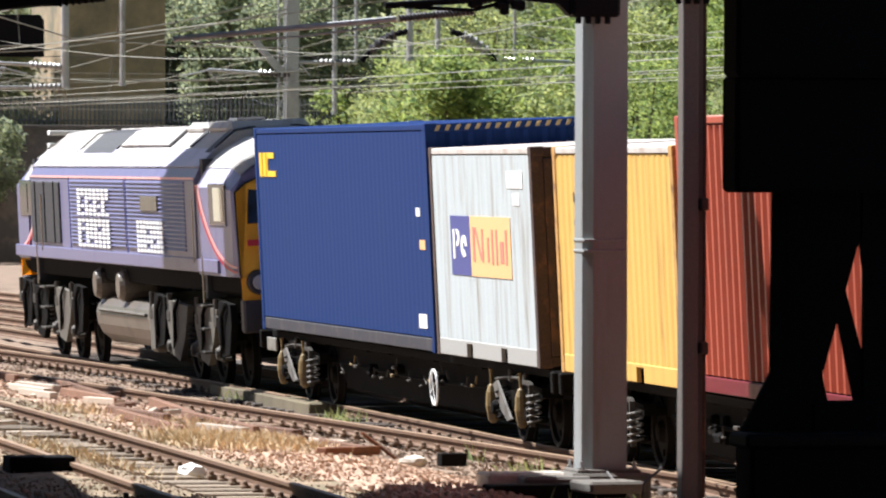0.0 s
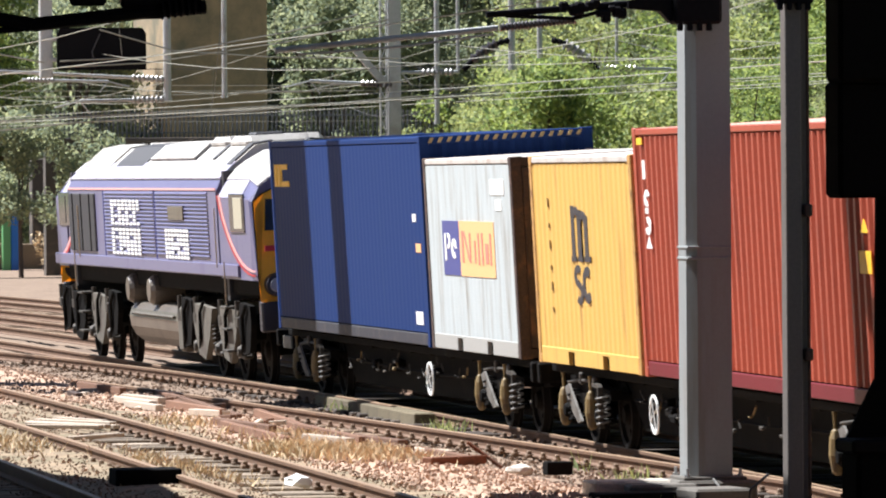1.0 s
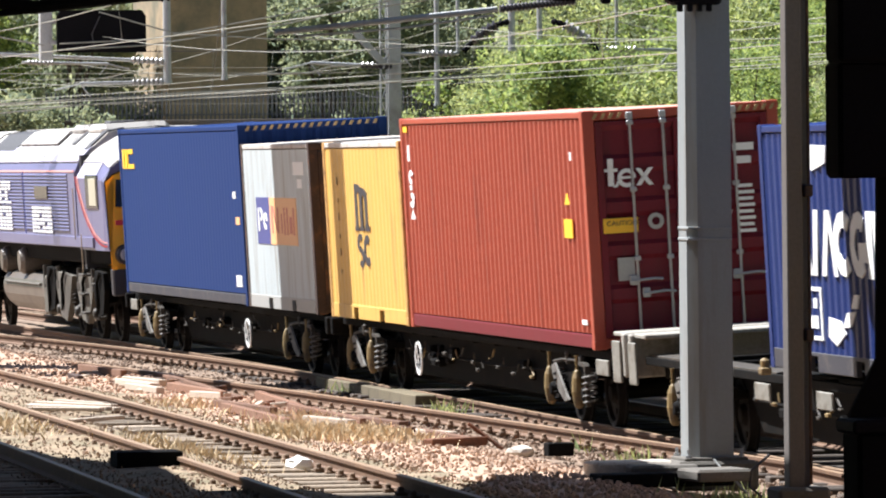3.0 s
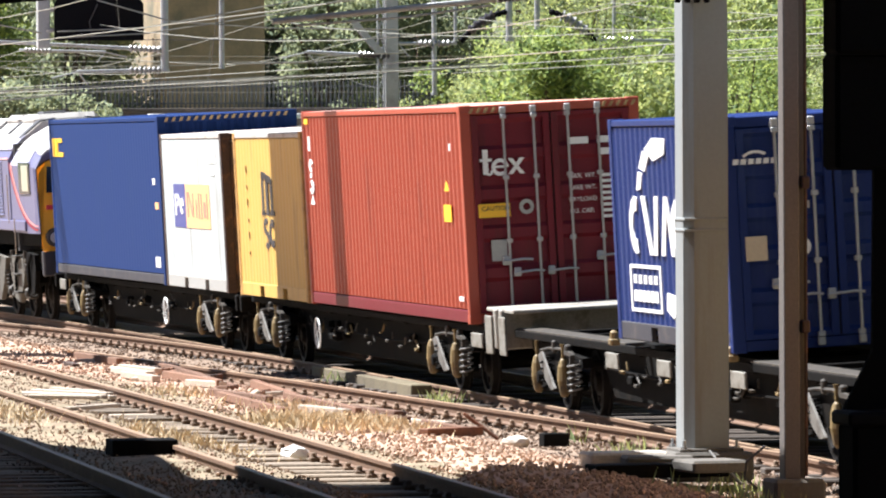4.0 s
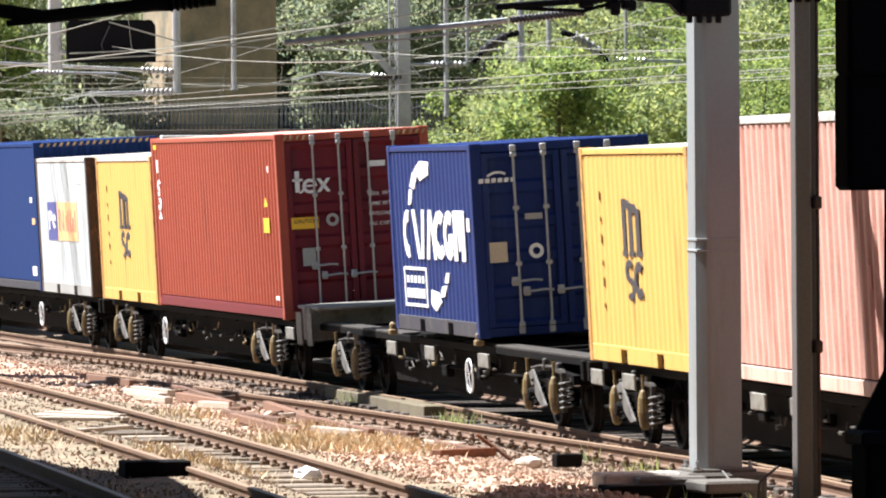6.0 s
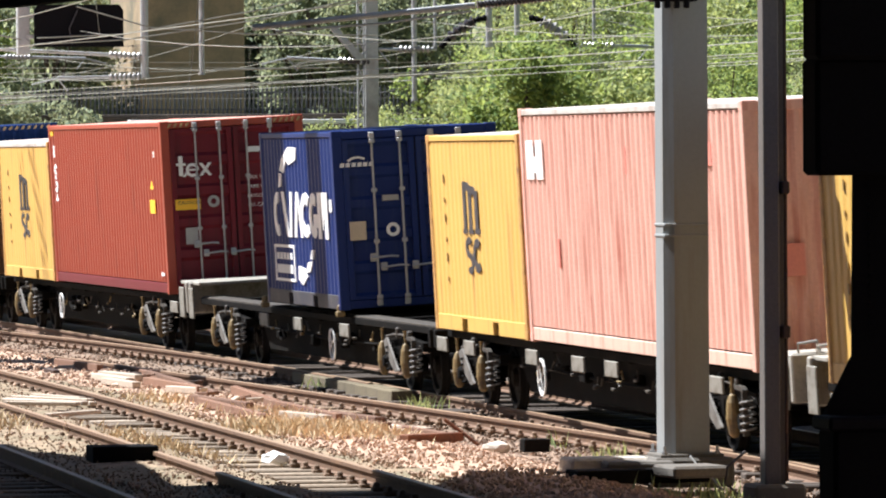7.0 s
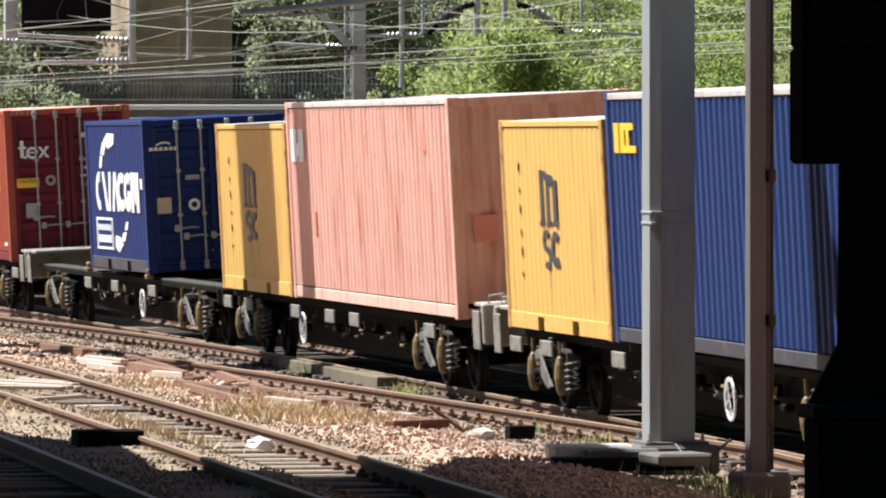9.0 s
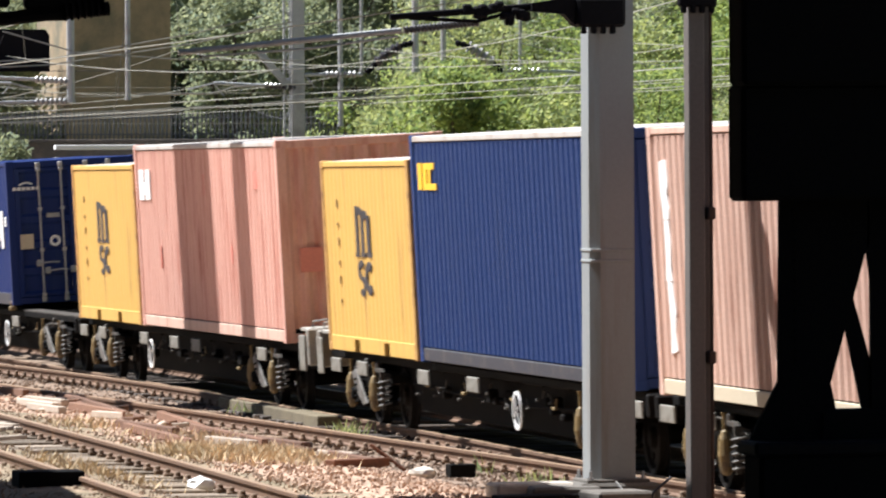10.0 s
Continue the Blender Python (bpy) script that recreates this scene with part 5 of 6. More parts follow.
                chamfer_box(bm, (dx + 0.75, s * 1.2, 1.02), (0.3, 0.16, 0.2), 0.03)
                tube(bm, [(dx + 0.75, s * 1.24, 1.1), (dx + 0.75, s * 1.24, 1.36)], 0.05, 8)
                part("brake_cylinder", bm, "bogiegrey", b, "dusty brake cylinder")
    for s in (-1, 1):
        bm = bmesh.new()
        chamfer_box(bm, (-2.75, s * 1.12, 0.8), (0.5, 0.3, 0.78), 0.05)
        part("battery_box", bm, "locoplate", lo, "pale dusty box at the tank's end")
        bm = bmesh.new()
        tube(bm, [(2.2, s * 1.27, 0.98), (-2.2, s * 1.27, 0.98)], 0.03, 6)
        part("tank_rib", bm, "locoplate", lo)
    TRAIN.append((lo, -14.3))


locomotive()
for c, a, z in CARRIED:
    TRAIN.append((c, a, z))


# ---- masts beside the train ----
def big_mast():
    m = thing("overhead_line_mast", "broad grey painted steel mast on a concrete base", "mast")
    bm = bmesh.new()
    prism(bm, [(64.58, 2.86), (64.58, 3.215), (64.67, 3.31), (65.0, 3.31), (65.0, 2.86)], "z", 0.2, 6.8)
    part("column", bm, "mast", m, "grey welded box column with a cut corner")
    for z in (2.44, 2.55):
        bm = bmesh.new()
        chamfer_box(bm, (64.79, 3.09, z), (0.45, 0.46, 0.03), 0.006)
        part("band", bm, "mast", m, "thin joint band")
    bm = bmesh.new()
    chamfer_box(bm, (64.8, 3.06, 0.2), (0.62, 0.66, 0.05), 0.01)
    part("base_plate", bm, "base", m, "grimy base plate")
    bm = bmesh.new()
    tube(bm, [(0, 0, 0), (0, 0, 0.03), (0, 0, 0.03), (0, 0, 0.09)], [0.035, 0.035, 0.018, 0.018], 6)
    bolt = mesh_of(bm, "bolt", "rod")
    for x in (64.54, 65.06):
        for y in (2.79, 3.34):
            part("bolt", bolt, "rod", m, at=pose(x, y, 0.22))
    bm = bmesh.new()
    chamfer_box(bm, (64.8, 3.06, 0.04), (0.8, 0.84, 0.3), 0.03)
    part("foundation", bm, "base", m, "rough concrete foundation")
    # dark bracket at its head
    bm = bmesh.new()
    chamfer_box(bm, (64.5, 3.24, 4.96), (0.3, 0.5, 0.3), 0.03)
    for i in range(4):
        chamfer_box(bm, (64.4, 3.42 - 0.1 * i, 4.79), (0.08, 0.05, 0.1), 0.01)
    prism(bm, [(3.5, 5.12), (3.95, 5.05), (3.95, 4.97), (3.62, 4.94), (3.5, 4.82)], "x", 64.42, 64.58)
    b = part("bracket", bm, "darkgear", m, "black clamped bracket")
    bm = bmesh.new()
    tube(bm, [(64.5, 3.5, 5.05), (64.5, 5.4, 4.91)], 0.035, 8)
    tube(bm, [(64.5, 3.9, 5.02), (64.5, 4.5, 4.87), (64.5, 5.2, 4.9)], 0.022, 6)
    part("bracket_arm", bm, "darkgear", b, "black tube arm")
    rng = random.Random(3)
    for i in range(12):
        bm = bmesh.new()
        chamfer_box(bm, (64.5, 4.0 + 0.055 * i, 4.96 + rng.uniform(-0.07, 0.06)), (0.12, 0.09, rng.uniform(0.06, 0.15)), 0.02)
        part("clamp", bm, "darkgear", b, "black clamp")
    bm = bmesh.new()
    pts = [(64.6, 4.46 + 0.02 * i, 4.86 - 0.002 * i) for i in range(40)]
    tube(bm, pts, [0.045 if i % 2 else 0.03 for i in range(40)], 8)
    part("insulator", bm, "brownporcelain", b, "ribbed insulator rod")
    bm = bmesh.new()
    tube(bm, [(64.6, 5.26, 4.78), (64.6, 6.3, 4.68), (64.6, 7.54, 4.56)], 0.03, 8)
    tube(bm, [(64.6, 5.3, 4.72), (64.6, 6.2, 4.6), (64.6, 7.3, 4.52)], 0.014, 6)
    part("registration_tube", bm, "farsteel", b, "long pale registration tube")


def thin_mast():
    m = thing("overhead_line_mast", "narrow dark grey steel post with rust at its foot", "mast")
    bm = bmesh.new()
    chamfer_box(bm, (59.5, 3.54, 3.4), (0.2, 0.15, 6.6), 0.01)
    part("column", bm, "thinmast", m)
    bm = bmesh.new()
    chamfer_box(bm, (59.53, 3.43, 3.4), (0.14, 0.06, 6.6), 0.006)
    part("channel", bm, "thinmast", m)
    bm = bmesh.new()
    tube(bm, [(59.4, 3.405, 0.2), (59.4, 3.405, 6.5)], 0.018, 6)
    part("conduit", bm, "darkrust", m, "rust-brown conduit pipe")
    for z in (1.6, 2.95):
        bm = bmesh.new()
        chamfer_box(bm, (59.42, 3.41, z), (0.12, 0.08, 0.12), 0.015)
        part("clamp", bm, "darkrust", m, "rusty clamp")
    bm = bmesh.new()
    chamfer_box(bm, (59.38, 3.54, 4.95), (0.14, 0.36, 0.14), 0.02)
    for i in range(4):
        chamfer_box(bm, (59.34, 3.68 - 0.09 * i, 4.86), (0.06, 0.05, 0.08), 0.01)
    part("bracket", bm, "darkgear", m, "black bracket")
    bm = bmesh.new()
    chamfer_box(bm, (59.5, 3.5, 0.05), (0.5, 0.5, 0.25), 0.03)
    part("foundation", bm, "base", m)


big_mast()
thin_mast()


# ---- black ironwork close by, in the shade ----
def iron_leg():
    # The column's deep shade is put into its black base colour.
    g = thing("lattice_column", "flat black riveted iron column with braces and equipment boxes", "column")
    y = 6.2
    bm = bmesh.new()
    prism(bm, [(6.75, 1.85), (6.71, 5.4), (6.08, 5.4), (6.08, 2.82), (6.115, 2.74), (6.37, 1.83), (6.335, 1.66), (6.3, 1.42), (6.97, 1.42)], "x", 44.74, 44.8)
    part("left_leg", bm, "flatblack", g, "black plated leg with a flared foot")
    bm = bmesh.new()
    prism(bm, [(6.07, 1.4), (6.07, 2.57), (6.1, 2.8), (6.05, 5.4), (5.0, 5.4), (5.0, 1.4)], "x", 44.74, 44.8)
    part("right_leg", bm, "flatblack", g)
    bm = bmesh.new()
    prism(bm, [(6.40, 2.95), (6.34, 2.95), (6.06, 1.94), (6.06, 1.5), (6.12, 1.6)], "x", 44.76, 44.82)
    part("brace", bm, "flatblack", g, "black diagonal brace")
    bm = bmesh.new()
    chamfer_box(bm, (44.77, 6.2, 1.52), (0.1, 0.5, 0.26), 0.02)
    part("foot_plate", bm, "flatblack", g, "black foot plate")
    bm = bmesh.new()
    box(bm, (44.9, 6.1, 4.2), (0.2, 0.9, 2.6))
    part("web", bm, "flatblack", g)
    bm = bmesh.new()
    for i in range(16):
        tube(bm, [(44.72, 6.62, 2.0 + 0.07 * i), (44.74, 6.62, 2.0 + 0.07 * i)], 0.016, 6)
    part("rivets", bm, "flatblack", g)
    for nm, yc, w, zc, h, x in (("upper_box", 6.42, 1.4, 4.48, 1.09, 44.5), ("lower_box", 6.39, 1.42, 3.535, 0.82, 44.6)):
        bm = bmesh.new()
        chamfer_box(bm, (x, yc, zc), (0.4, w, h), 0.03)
        part("equipment_box", bm, "flatblack", g, "black steel equipment box")
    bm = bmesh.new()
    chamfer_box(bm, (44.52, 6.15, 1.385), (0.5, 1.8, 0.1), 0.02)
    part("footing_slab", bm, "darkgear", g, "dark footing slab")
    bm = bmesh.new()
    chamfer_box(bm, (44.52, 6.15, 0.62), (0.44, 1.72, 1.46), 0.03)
    part("plinth", bm, "flatblack", g, "black plinth")


iron_leg()


def near_gear():
    g = thing("overhead_gear", "black overhead-line arm with insulators, in shade", "overhead arm")
    bm = bmesh.new()
    tube(bm, [(60, 11.6, 4.86), (60, 10.6, 4.72), (60, 9.5, 4.84), (60, 9.0, 4.88)], 0.065, 8)
    part("arm", bm, "darkgear", g)
    bm = bmesh.new()
    tube(bm, [(60, 10.95, 4.66), (60, 10.3, 4.72), (60, 9.8, 4.79), (60, 9.4, 4.8)], 0.03, 8)
    part("lower_tube", bm, "darkgear", g)
    bm = bmesh.new()
    tube(bm, [(60, 9.45 - 0.03 * i, 4.86 + 0.004 * i) for i in range(14)], [0.11 if i % 2 else 0.075 for i in range(14)], 10)
    part("insulator", bm, "darkgear", g, "black ribbed insulator")
    bm = bmesh.new()
    chamfer_box(bm, (60, 9.55, 4.97), (0.14, 0.5, 0.2), 0.03)
    chamfer_box(bm, (60, 9.2, 5.02), (0.12, 0.3, 0.24), 0.03)
    chamfer_box(bm, (60, 10.1, 5.0), (0.1, 0.34, 0.22), 0.03)
    part("clamp", bm, "darkgear", g)
    bm = bmesh.new()
    tube(bm, [(60, 9.3, 4.95), (60, 9.3, 7.0)], 0.04, 8)
    part("hanger", bm, "darkgear", g)


near_gear()


# ---- gantry with drop tubes beyond the train ----
def gantry(x, leg_y, y0, y1, drops, label, top=8.6):
    g = thing("overhead_line_gantry", label, "gantry")
    for ly in (leg_y, y1):
        bm = bmesh.new()
        chamfer_box(bm, (x + 0.1, ly - 0.025, top / 2 - 0.2), (0.3, 0.25, top), 0.012)
        part("leg", bm, "farsteel", g, "grey steel leg")
        for dy in (0.13, 0.25):
            bm = bmesh.new()
            chamfer_box(bm, (x, ly + dy, top / 2 - 0.2), (0.05, 0.035, top), 0.006)
            part("lattice_post", bm, "farsteel", g, "pale thin lattice post")
        n = 30
        for i in range(n):
            za, zb = top * i / n - 0.2, top * (i + 1) / n - 0.2
            u = 1 if i % 2 else -1
            bm = bmesh.new()
            tube(bm, [(x, ly + 0.19 - u * 0.06, za), (x, ly + 0.19 + u * 0.06, zb)], 0.014, 5)
            part("lacing_bar", bm, "farsteel", g)
    bm = bmesh.new()
    for z in (top, top + 0.5):
        for u in (-0.2, 0.2):
            chamfer_box(bm, (x + u, (y0 + y1) / 2, z), (0.06, y1 - y0, 0.06), 0.006)
    k = int((y1 - y0) / 0.6)
    for i in range(k):
        a = y0 + (y1 - y0) * i / k
        tube(bm, [(x - 0.2, a, top), (x - 0.2, a + 0.6, top + 0.5)], 0.018, 5)
    part("boom", bm, "farsteel", g, "lattice boom")
    for y, z, r in drops:
        bm = bmesh.new()
        tube(bm, [(x, y, z), (x, y, top + 0.1)], r, 10)
        tube(bm, [(x, y, z - 0.02), (x, y, z + 0.04)], r * 1.25, 10)
        part("drop_tube", bm, "farsteel", g, "grey drop tube")
    bm = bmesh.new()
    prism(bm, [(leg_y + 0.1, 5.1), (leg_y + 0.68, 5.75), (leg_y + 0.84, 5.75), (leg_y + 0.2, 5.0)], "x", x - 0.05, x + 0.05)
    part("knee_brace", bm, "farsteel", g)
    return g


gantry(125, -5.44, -14.5, 12.0, [(-1.0, 4.78, 0.075), (-2.12, 4.83, 0.05), (-6.31, 4.3, 0.05), (-6.73, 5.35, 0.035), (-7.8, 5.35, 0.065), (-8.36, 5.12, 0.055), (-9.9, 4.74, 0.035)], "grey overhead-line gantry with hanging drop tubes")
gantry(186, -27.0, -27, 14.0, [], "farther grey overhead-line gantry", top=9.5)


def cantilever(x, y0, z0, y1, z1, pale=True):
    """An insulated arm: ribbed insulator next to its hanger, then a tube."""
    a = thing("insulator_arm", "grey overhead-line arm with a ribbed white insulator" if pale else "dark overhead-line arm with a ribbed insulator", "overhead gear", group="overhead-line arms")
    v = Vector((0, y1 - y0, z1 - z0))
    d = v.normalized()
    p0 = Vector((x, y0, z0))
    bm = bmesh.new()
    n = 15
    tube(bm, [p0 + d * (0.12 + 0.045 * i) for i in range(n)], [0.075 if i % 2 else 0.04 for i in range(n)], 10)
    part("insulator", bm, "porcelain" if pale else "brownporcelain", a, "ribbed insulator")
    for q0, q1 in ((p0, p0 + d * 0.14), (p0 + d * 0.75, p0 + v)):
        bm = bmesh.new()
        tube(bm, [q0, q1], 0.035, 8)
        part("tube", bm, "farsteel", a)
    bm = bmesh.new()
    e = p0 + v
    tube(bm, [e, e + Vector((0, 0.5 * math.copysign(1, y1 - y0), -0.12))], 0.02, 6)
    tube(bm, [e, e + Vector((0, -0.2 * math.copysign(1, y1 - y0), -0.25))], 0.016, 6)
    part("steady_arm", bm, "farsteel", a)


cantilever(125, -9.55, 5.36, -11.0, 5.33)
cantilever(125, -1.05, 5.17, 2.6, 5.36)
cantilever(125, -1.05, 4.79, 0.7, 4.76)
cantilever(125, -5.55, 5.04, -3.8, 5.13, False)
cantilever(125, -6.75, 5.29, -5.6, 5.29)
cantilever(150, -1.6, 5.55, -3.6, 5.5)


def bowed_arm(y, turn):
    """A bowed arm beside a drop tube: a heavy ribbed insulator that curves down to a clamp."""
    a = thing("insulator_arm", "bowed overhead-line arm with a heavy ribbed insulator", "overhead gear", group="bowed overhead-line arms")
    p = [Vector((125, y + turn * 0.85 * u, 5.9 - 0.5 * u ** 1.7)) for u in [i / 16 for i in range(17)]]
    bm = bmesh.new()
    tube(bm, p[:7], [0.045, 0.07, 0.045, 0.07, 0.045, 0.07, 0.05], 10)
    part("stem", bm, "darkgear", a, "black stem")
    bm = bmesh.new()
    tube(bm, p[5:15], [0.06 if i % 2 else 0.12 for i in range(10)], 12)
    part("insulator", bm, "porcelain" if turn < 0 and y < -8 else "brownporcelain", a, "heavy ribbed insulator")
    bm = bmesh.new()
    tube(bm, p[14:] + [p[-1] + Vector((0, turn * 0.06, -0.08))], 0.06, 8)
    part("clamp", bm, "darkgear", a)


bowed_arm(-8.6, -1)
bowed_arm(-7.75, 1)


# ---- signal back board ----
def signal():
    s = thing("railway_signal", "black signal back board on a grey post seen from behind", "signal")
    bm = bmesh.new()
    prism(bm, [(1.22, 5.35), (1.22, 6.05), (1.15, 6.16), (-0.42, 6.16), (-0.5, 6.05), (-0.5, 5.35)], "x", 124.4, 124.5)
    part("back_board", bm, "darkgear", s)
    bm = bmesh.new()
    chamfer_box(bm, (124.7, 1.4, 6.95), (0.22, 0.24, 3.5), 0.02)
    part("post", bm, "farsteel", s, "grey hanging post")
    for z in (5.55, 5.95):
        bm = bmesh.new()
        chamfer_box(bm, (124.6, 0.75, z), (0.1, 1.2, 0.08), 0.01)
        part("arm", bm, "farsteel", s)
    bm = bmesh.new()
    tube(bm, [(124.35, 0.5, 5.4), (124.35, 0.56, 5.7), (124.35, 0.4, 6.05)], 0.015, 5)
    part("cable", bm, "darkwire", s)


signal()


# ---- overhead wires ----
def wires():
    sup = [5, 65, 125, 186, 246, 300]
    rng = random.Random(8)
    for off, zc in ((0.0, 4.55), (-3.4, 4.62), (-6.9, 4.7), (6.3, 4.8), (-10.2, 4.95)):
        t = thing("overhead_line", "overhead contact wire with its carrying wire", "overhead wire", group="overhead wires")
        lo, hi = [], []
        for a, b in zip(sup, sup[1:]):
            for i in range(10):
                u = i / 10
                x = a + (b - a) * u
                zig = 0.22 * math.cos(math.pi * (x - 5) / 60)
                lo.append((x, off + line_y(x) + zig, zc))
                hi.append((x, off + line_y(x) + zig * 0.6, zc + 0.38 + 0.75 * (2 * u - 1) ** 2))
        for nm, p in (("contact_wire", lo), ("carrying_wire", hi)):
            bm = bmesh.new()
            tube(bm, p, 0.0065, 5)
            part(nm, bm, "wire", t)
        for i in range(3, len(lo), 2):
            bm = bmesh.new()
            tube(bm, [lo[i], hi[i]], 0.004, 4)
            part("dropper", bm, "wire", t)
    # feeders, span wires and crossing cables
    cables = [
        
        ((125, 12, 5.1), (125, -14, 5.0), "wire"), ((125, 12, 5.5), (125, -14, 5.45), "darkwire"), ((125, 12, 4.85), (125, -5.4, 4.95), "wire"),
        ((186, 14, 5.2), (186, -27, 4.9), "wire"), ((186, 14, 6.3), (186, -27, 5.9), "wire"),
        ((125, -2.1, 6.8), (186, -12, 5.2), "darkwire"),
        ((110, -9, 5.2), (125, -9.9, 5.9), "darkwire"), ((125, -8.4, 5.1), (186, -19, 5.6), "wire"), 
        ((125, -6.2, 4.6), (186, -16, 5.3), "darkwire"), ((125, -9.9, 4.95), (90, -7, 4.8), "wire"),
    ]
    spans = [
        [(0.43, 6.12), (-1.0, 5.71), (-2.9, 5.58), (-5.4, 5.55)], [(2.6, 5.7), (1.5, 5.49)], [(1.2, 5.4), (-0.5, 5.48), (-3.2, 5.87), (-5.2, 6.3)],
        [(1.2, 5.52), (-0.5, 5.59), (-3.2, 6.06), (-4.6, 6.4)], [(3.4, 4.1), (0.8, 4.35), (-1.0, 4.43), (-3.2, 4.6), (-5.2, 4.78), (-8.5, 4.95), (-13, 5.15)],
        [(3.0, 4.35), (-2.9, 4.64), (-8.5, 4.87), (-13, 5.0)], [(-2.2, 4.9), (-3.6, 4.92), (-4.1, 5.05), (-5.6, 5.1)],
    ]
    for row in spans:
        bm = bmesh.new()
        tube(bm, [(124.2, y, z) for y, z in row], 0.016, 6)
        solo("overhead_cable", bm, "wire", "thick pale overhead cable between the drop tubes", "cable", group="overhead cables")
    for a, b, m in cables:
        a, b = Vector(a), Vector(b)
        sag = 0.004 * (b - a).length
        pts = [a.lerp(b, i / 12) - Vector((0, 0, sag * 4 * (i / 12) * (1 - i / 12))) for i in range(13)]
        bm = bmesh.new()
        tube(bm, pts, rng.choice((0.006, 0.007, 0.009)), 5)
        solo("overhead_cable", bm, m, "pale overhead cable strung across the tracks" if m == "wire" else "dark overhead cable strung across the tracks", "cable", group="overhead cables")


wires()


# ---- plants ----
def leaves(rng, blobs, per, size, squash=0.5):
    """Small folded leaves in clumps: blobs of (centre, radius)."""
    verts, faces = [], []
    for c, r in blobs:
        count = int(per * r * r)
        for _ in range(count):
            d = Vector((rng.gauss(0, 1), rng.gauss(0, 1), rng.gauss(0, 1))).normalized()
            p = Vector(c) + d * r * (rng.random() ** 0.4) * rng.uniform(0.75, 1.12)
            q = Euler((rng.uniform(-1.1, 1.1), rng.uniform(-1.1, 1.1), rng.uniform(0, 6.28))).to_matrix()
            s = size * rng.uniform(0.55, 1.35)
            b = len(verts)
            for u, v, w in ((-s, 0, 0), (0, -s * squash, s * 0.15), (s, 0, -s * 0.1), (0, s * squash, s * 0.15)):
                verts.append(p + q @ Vector((u, v, w)))
            faces.append((b, b + 1, b + 2))
            faces.append((b, b + 2, b + 3))
    return verts, faces


def plant(name, label, category, x, y, base, height, spread, rng, leaf, per, size, group, lumps=9, trunk=0.12):
    t = thing(name, label, category, at=pose(x, y, base), group=group)
    blobs = []
    low = 0.25 if name == "bush" else 0.38
    for i in range(lumps):
        a = rng.uniform(0, 6.28)
        h = rng.uniform(low, 0.92)
        rr = spread * (1.0 - 0.65 * max(0, h - 0.45)) * rng.uniform(0.2, 0.8)
        blobs.append(((rr * math.cos(a), rr * math.sin(a), height * h), spread * rng.uniform(0.28, 0.5)))
    bm = bmesh.new()
    tube(bm, [(0, 0, -0.3), (0.05, 0.03, height * 0.3), (0, 0.08, height * 0.75)], [trunk, trunk * 0.7, trunk * 0.25], 7)
    for c, r in blobs[:6]:
        tube(bm, [(0.03, 0.03, height * low * 0.8), (c[0] * 0.5, c[1] * 0.5, c[2] * 0.75), c], [trunk * 0.45, trunk * 0.3, trunk * 0.12], 5)
    part("trunk", bm, "bark", t, "brown branching stem")
    v, f = leaves(rng, blobs, per, size)
    me = bpy.data.meshes.new("crown")
    me.from_pydata(v, [], f)
    me.materials.append(M[leaf])
    part("crown", me, leaf, t)
    return t


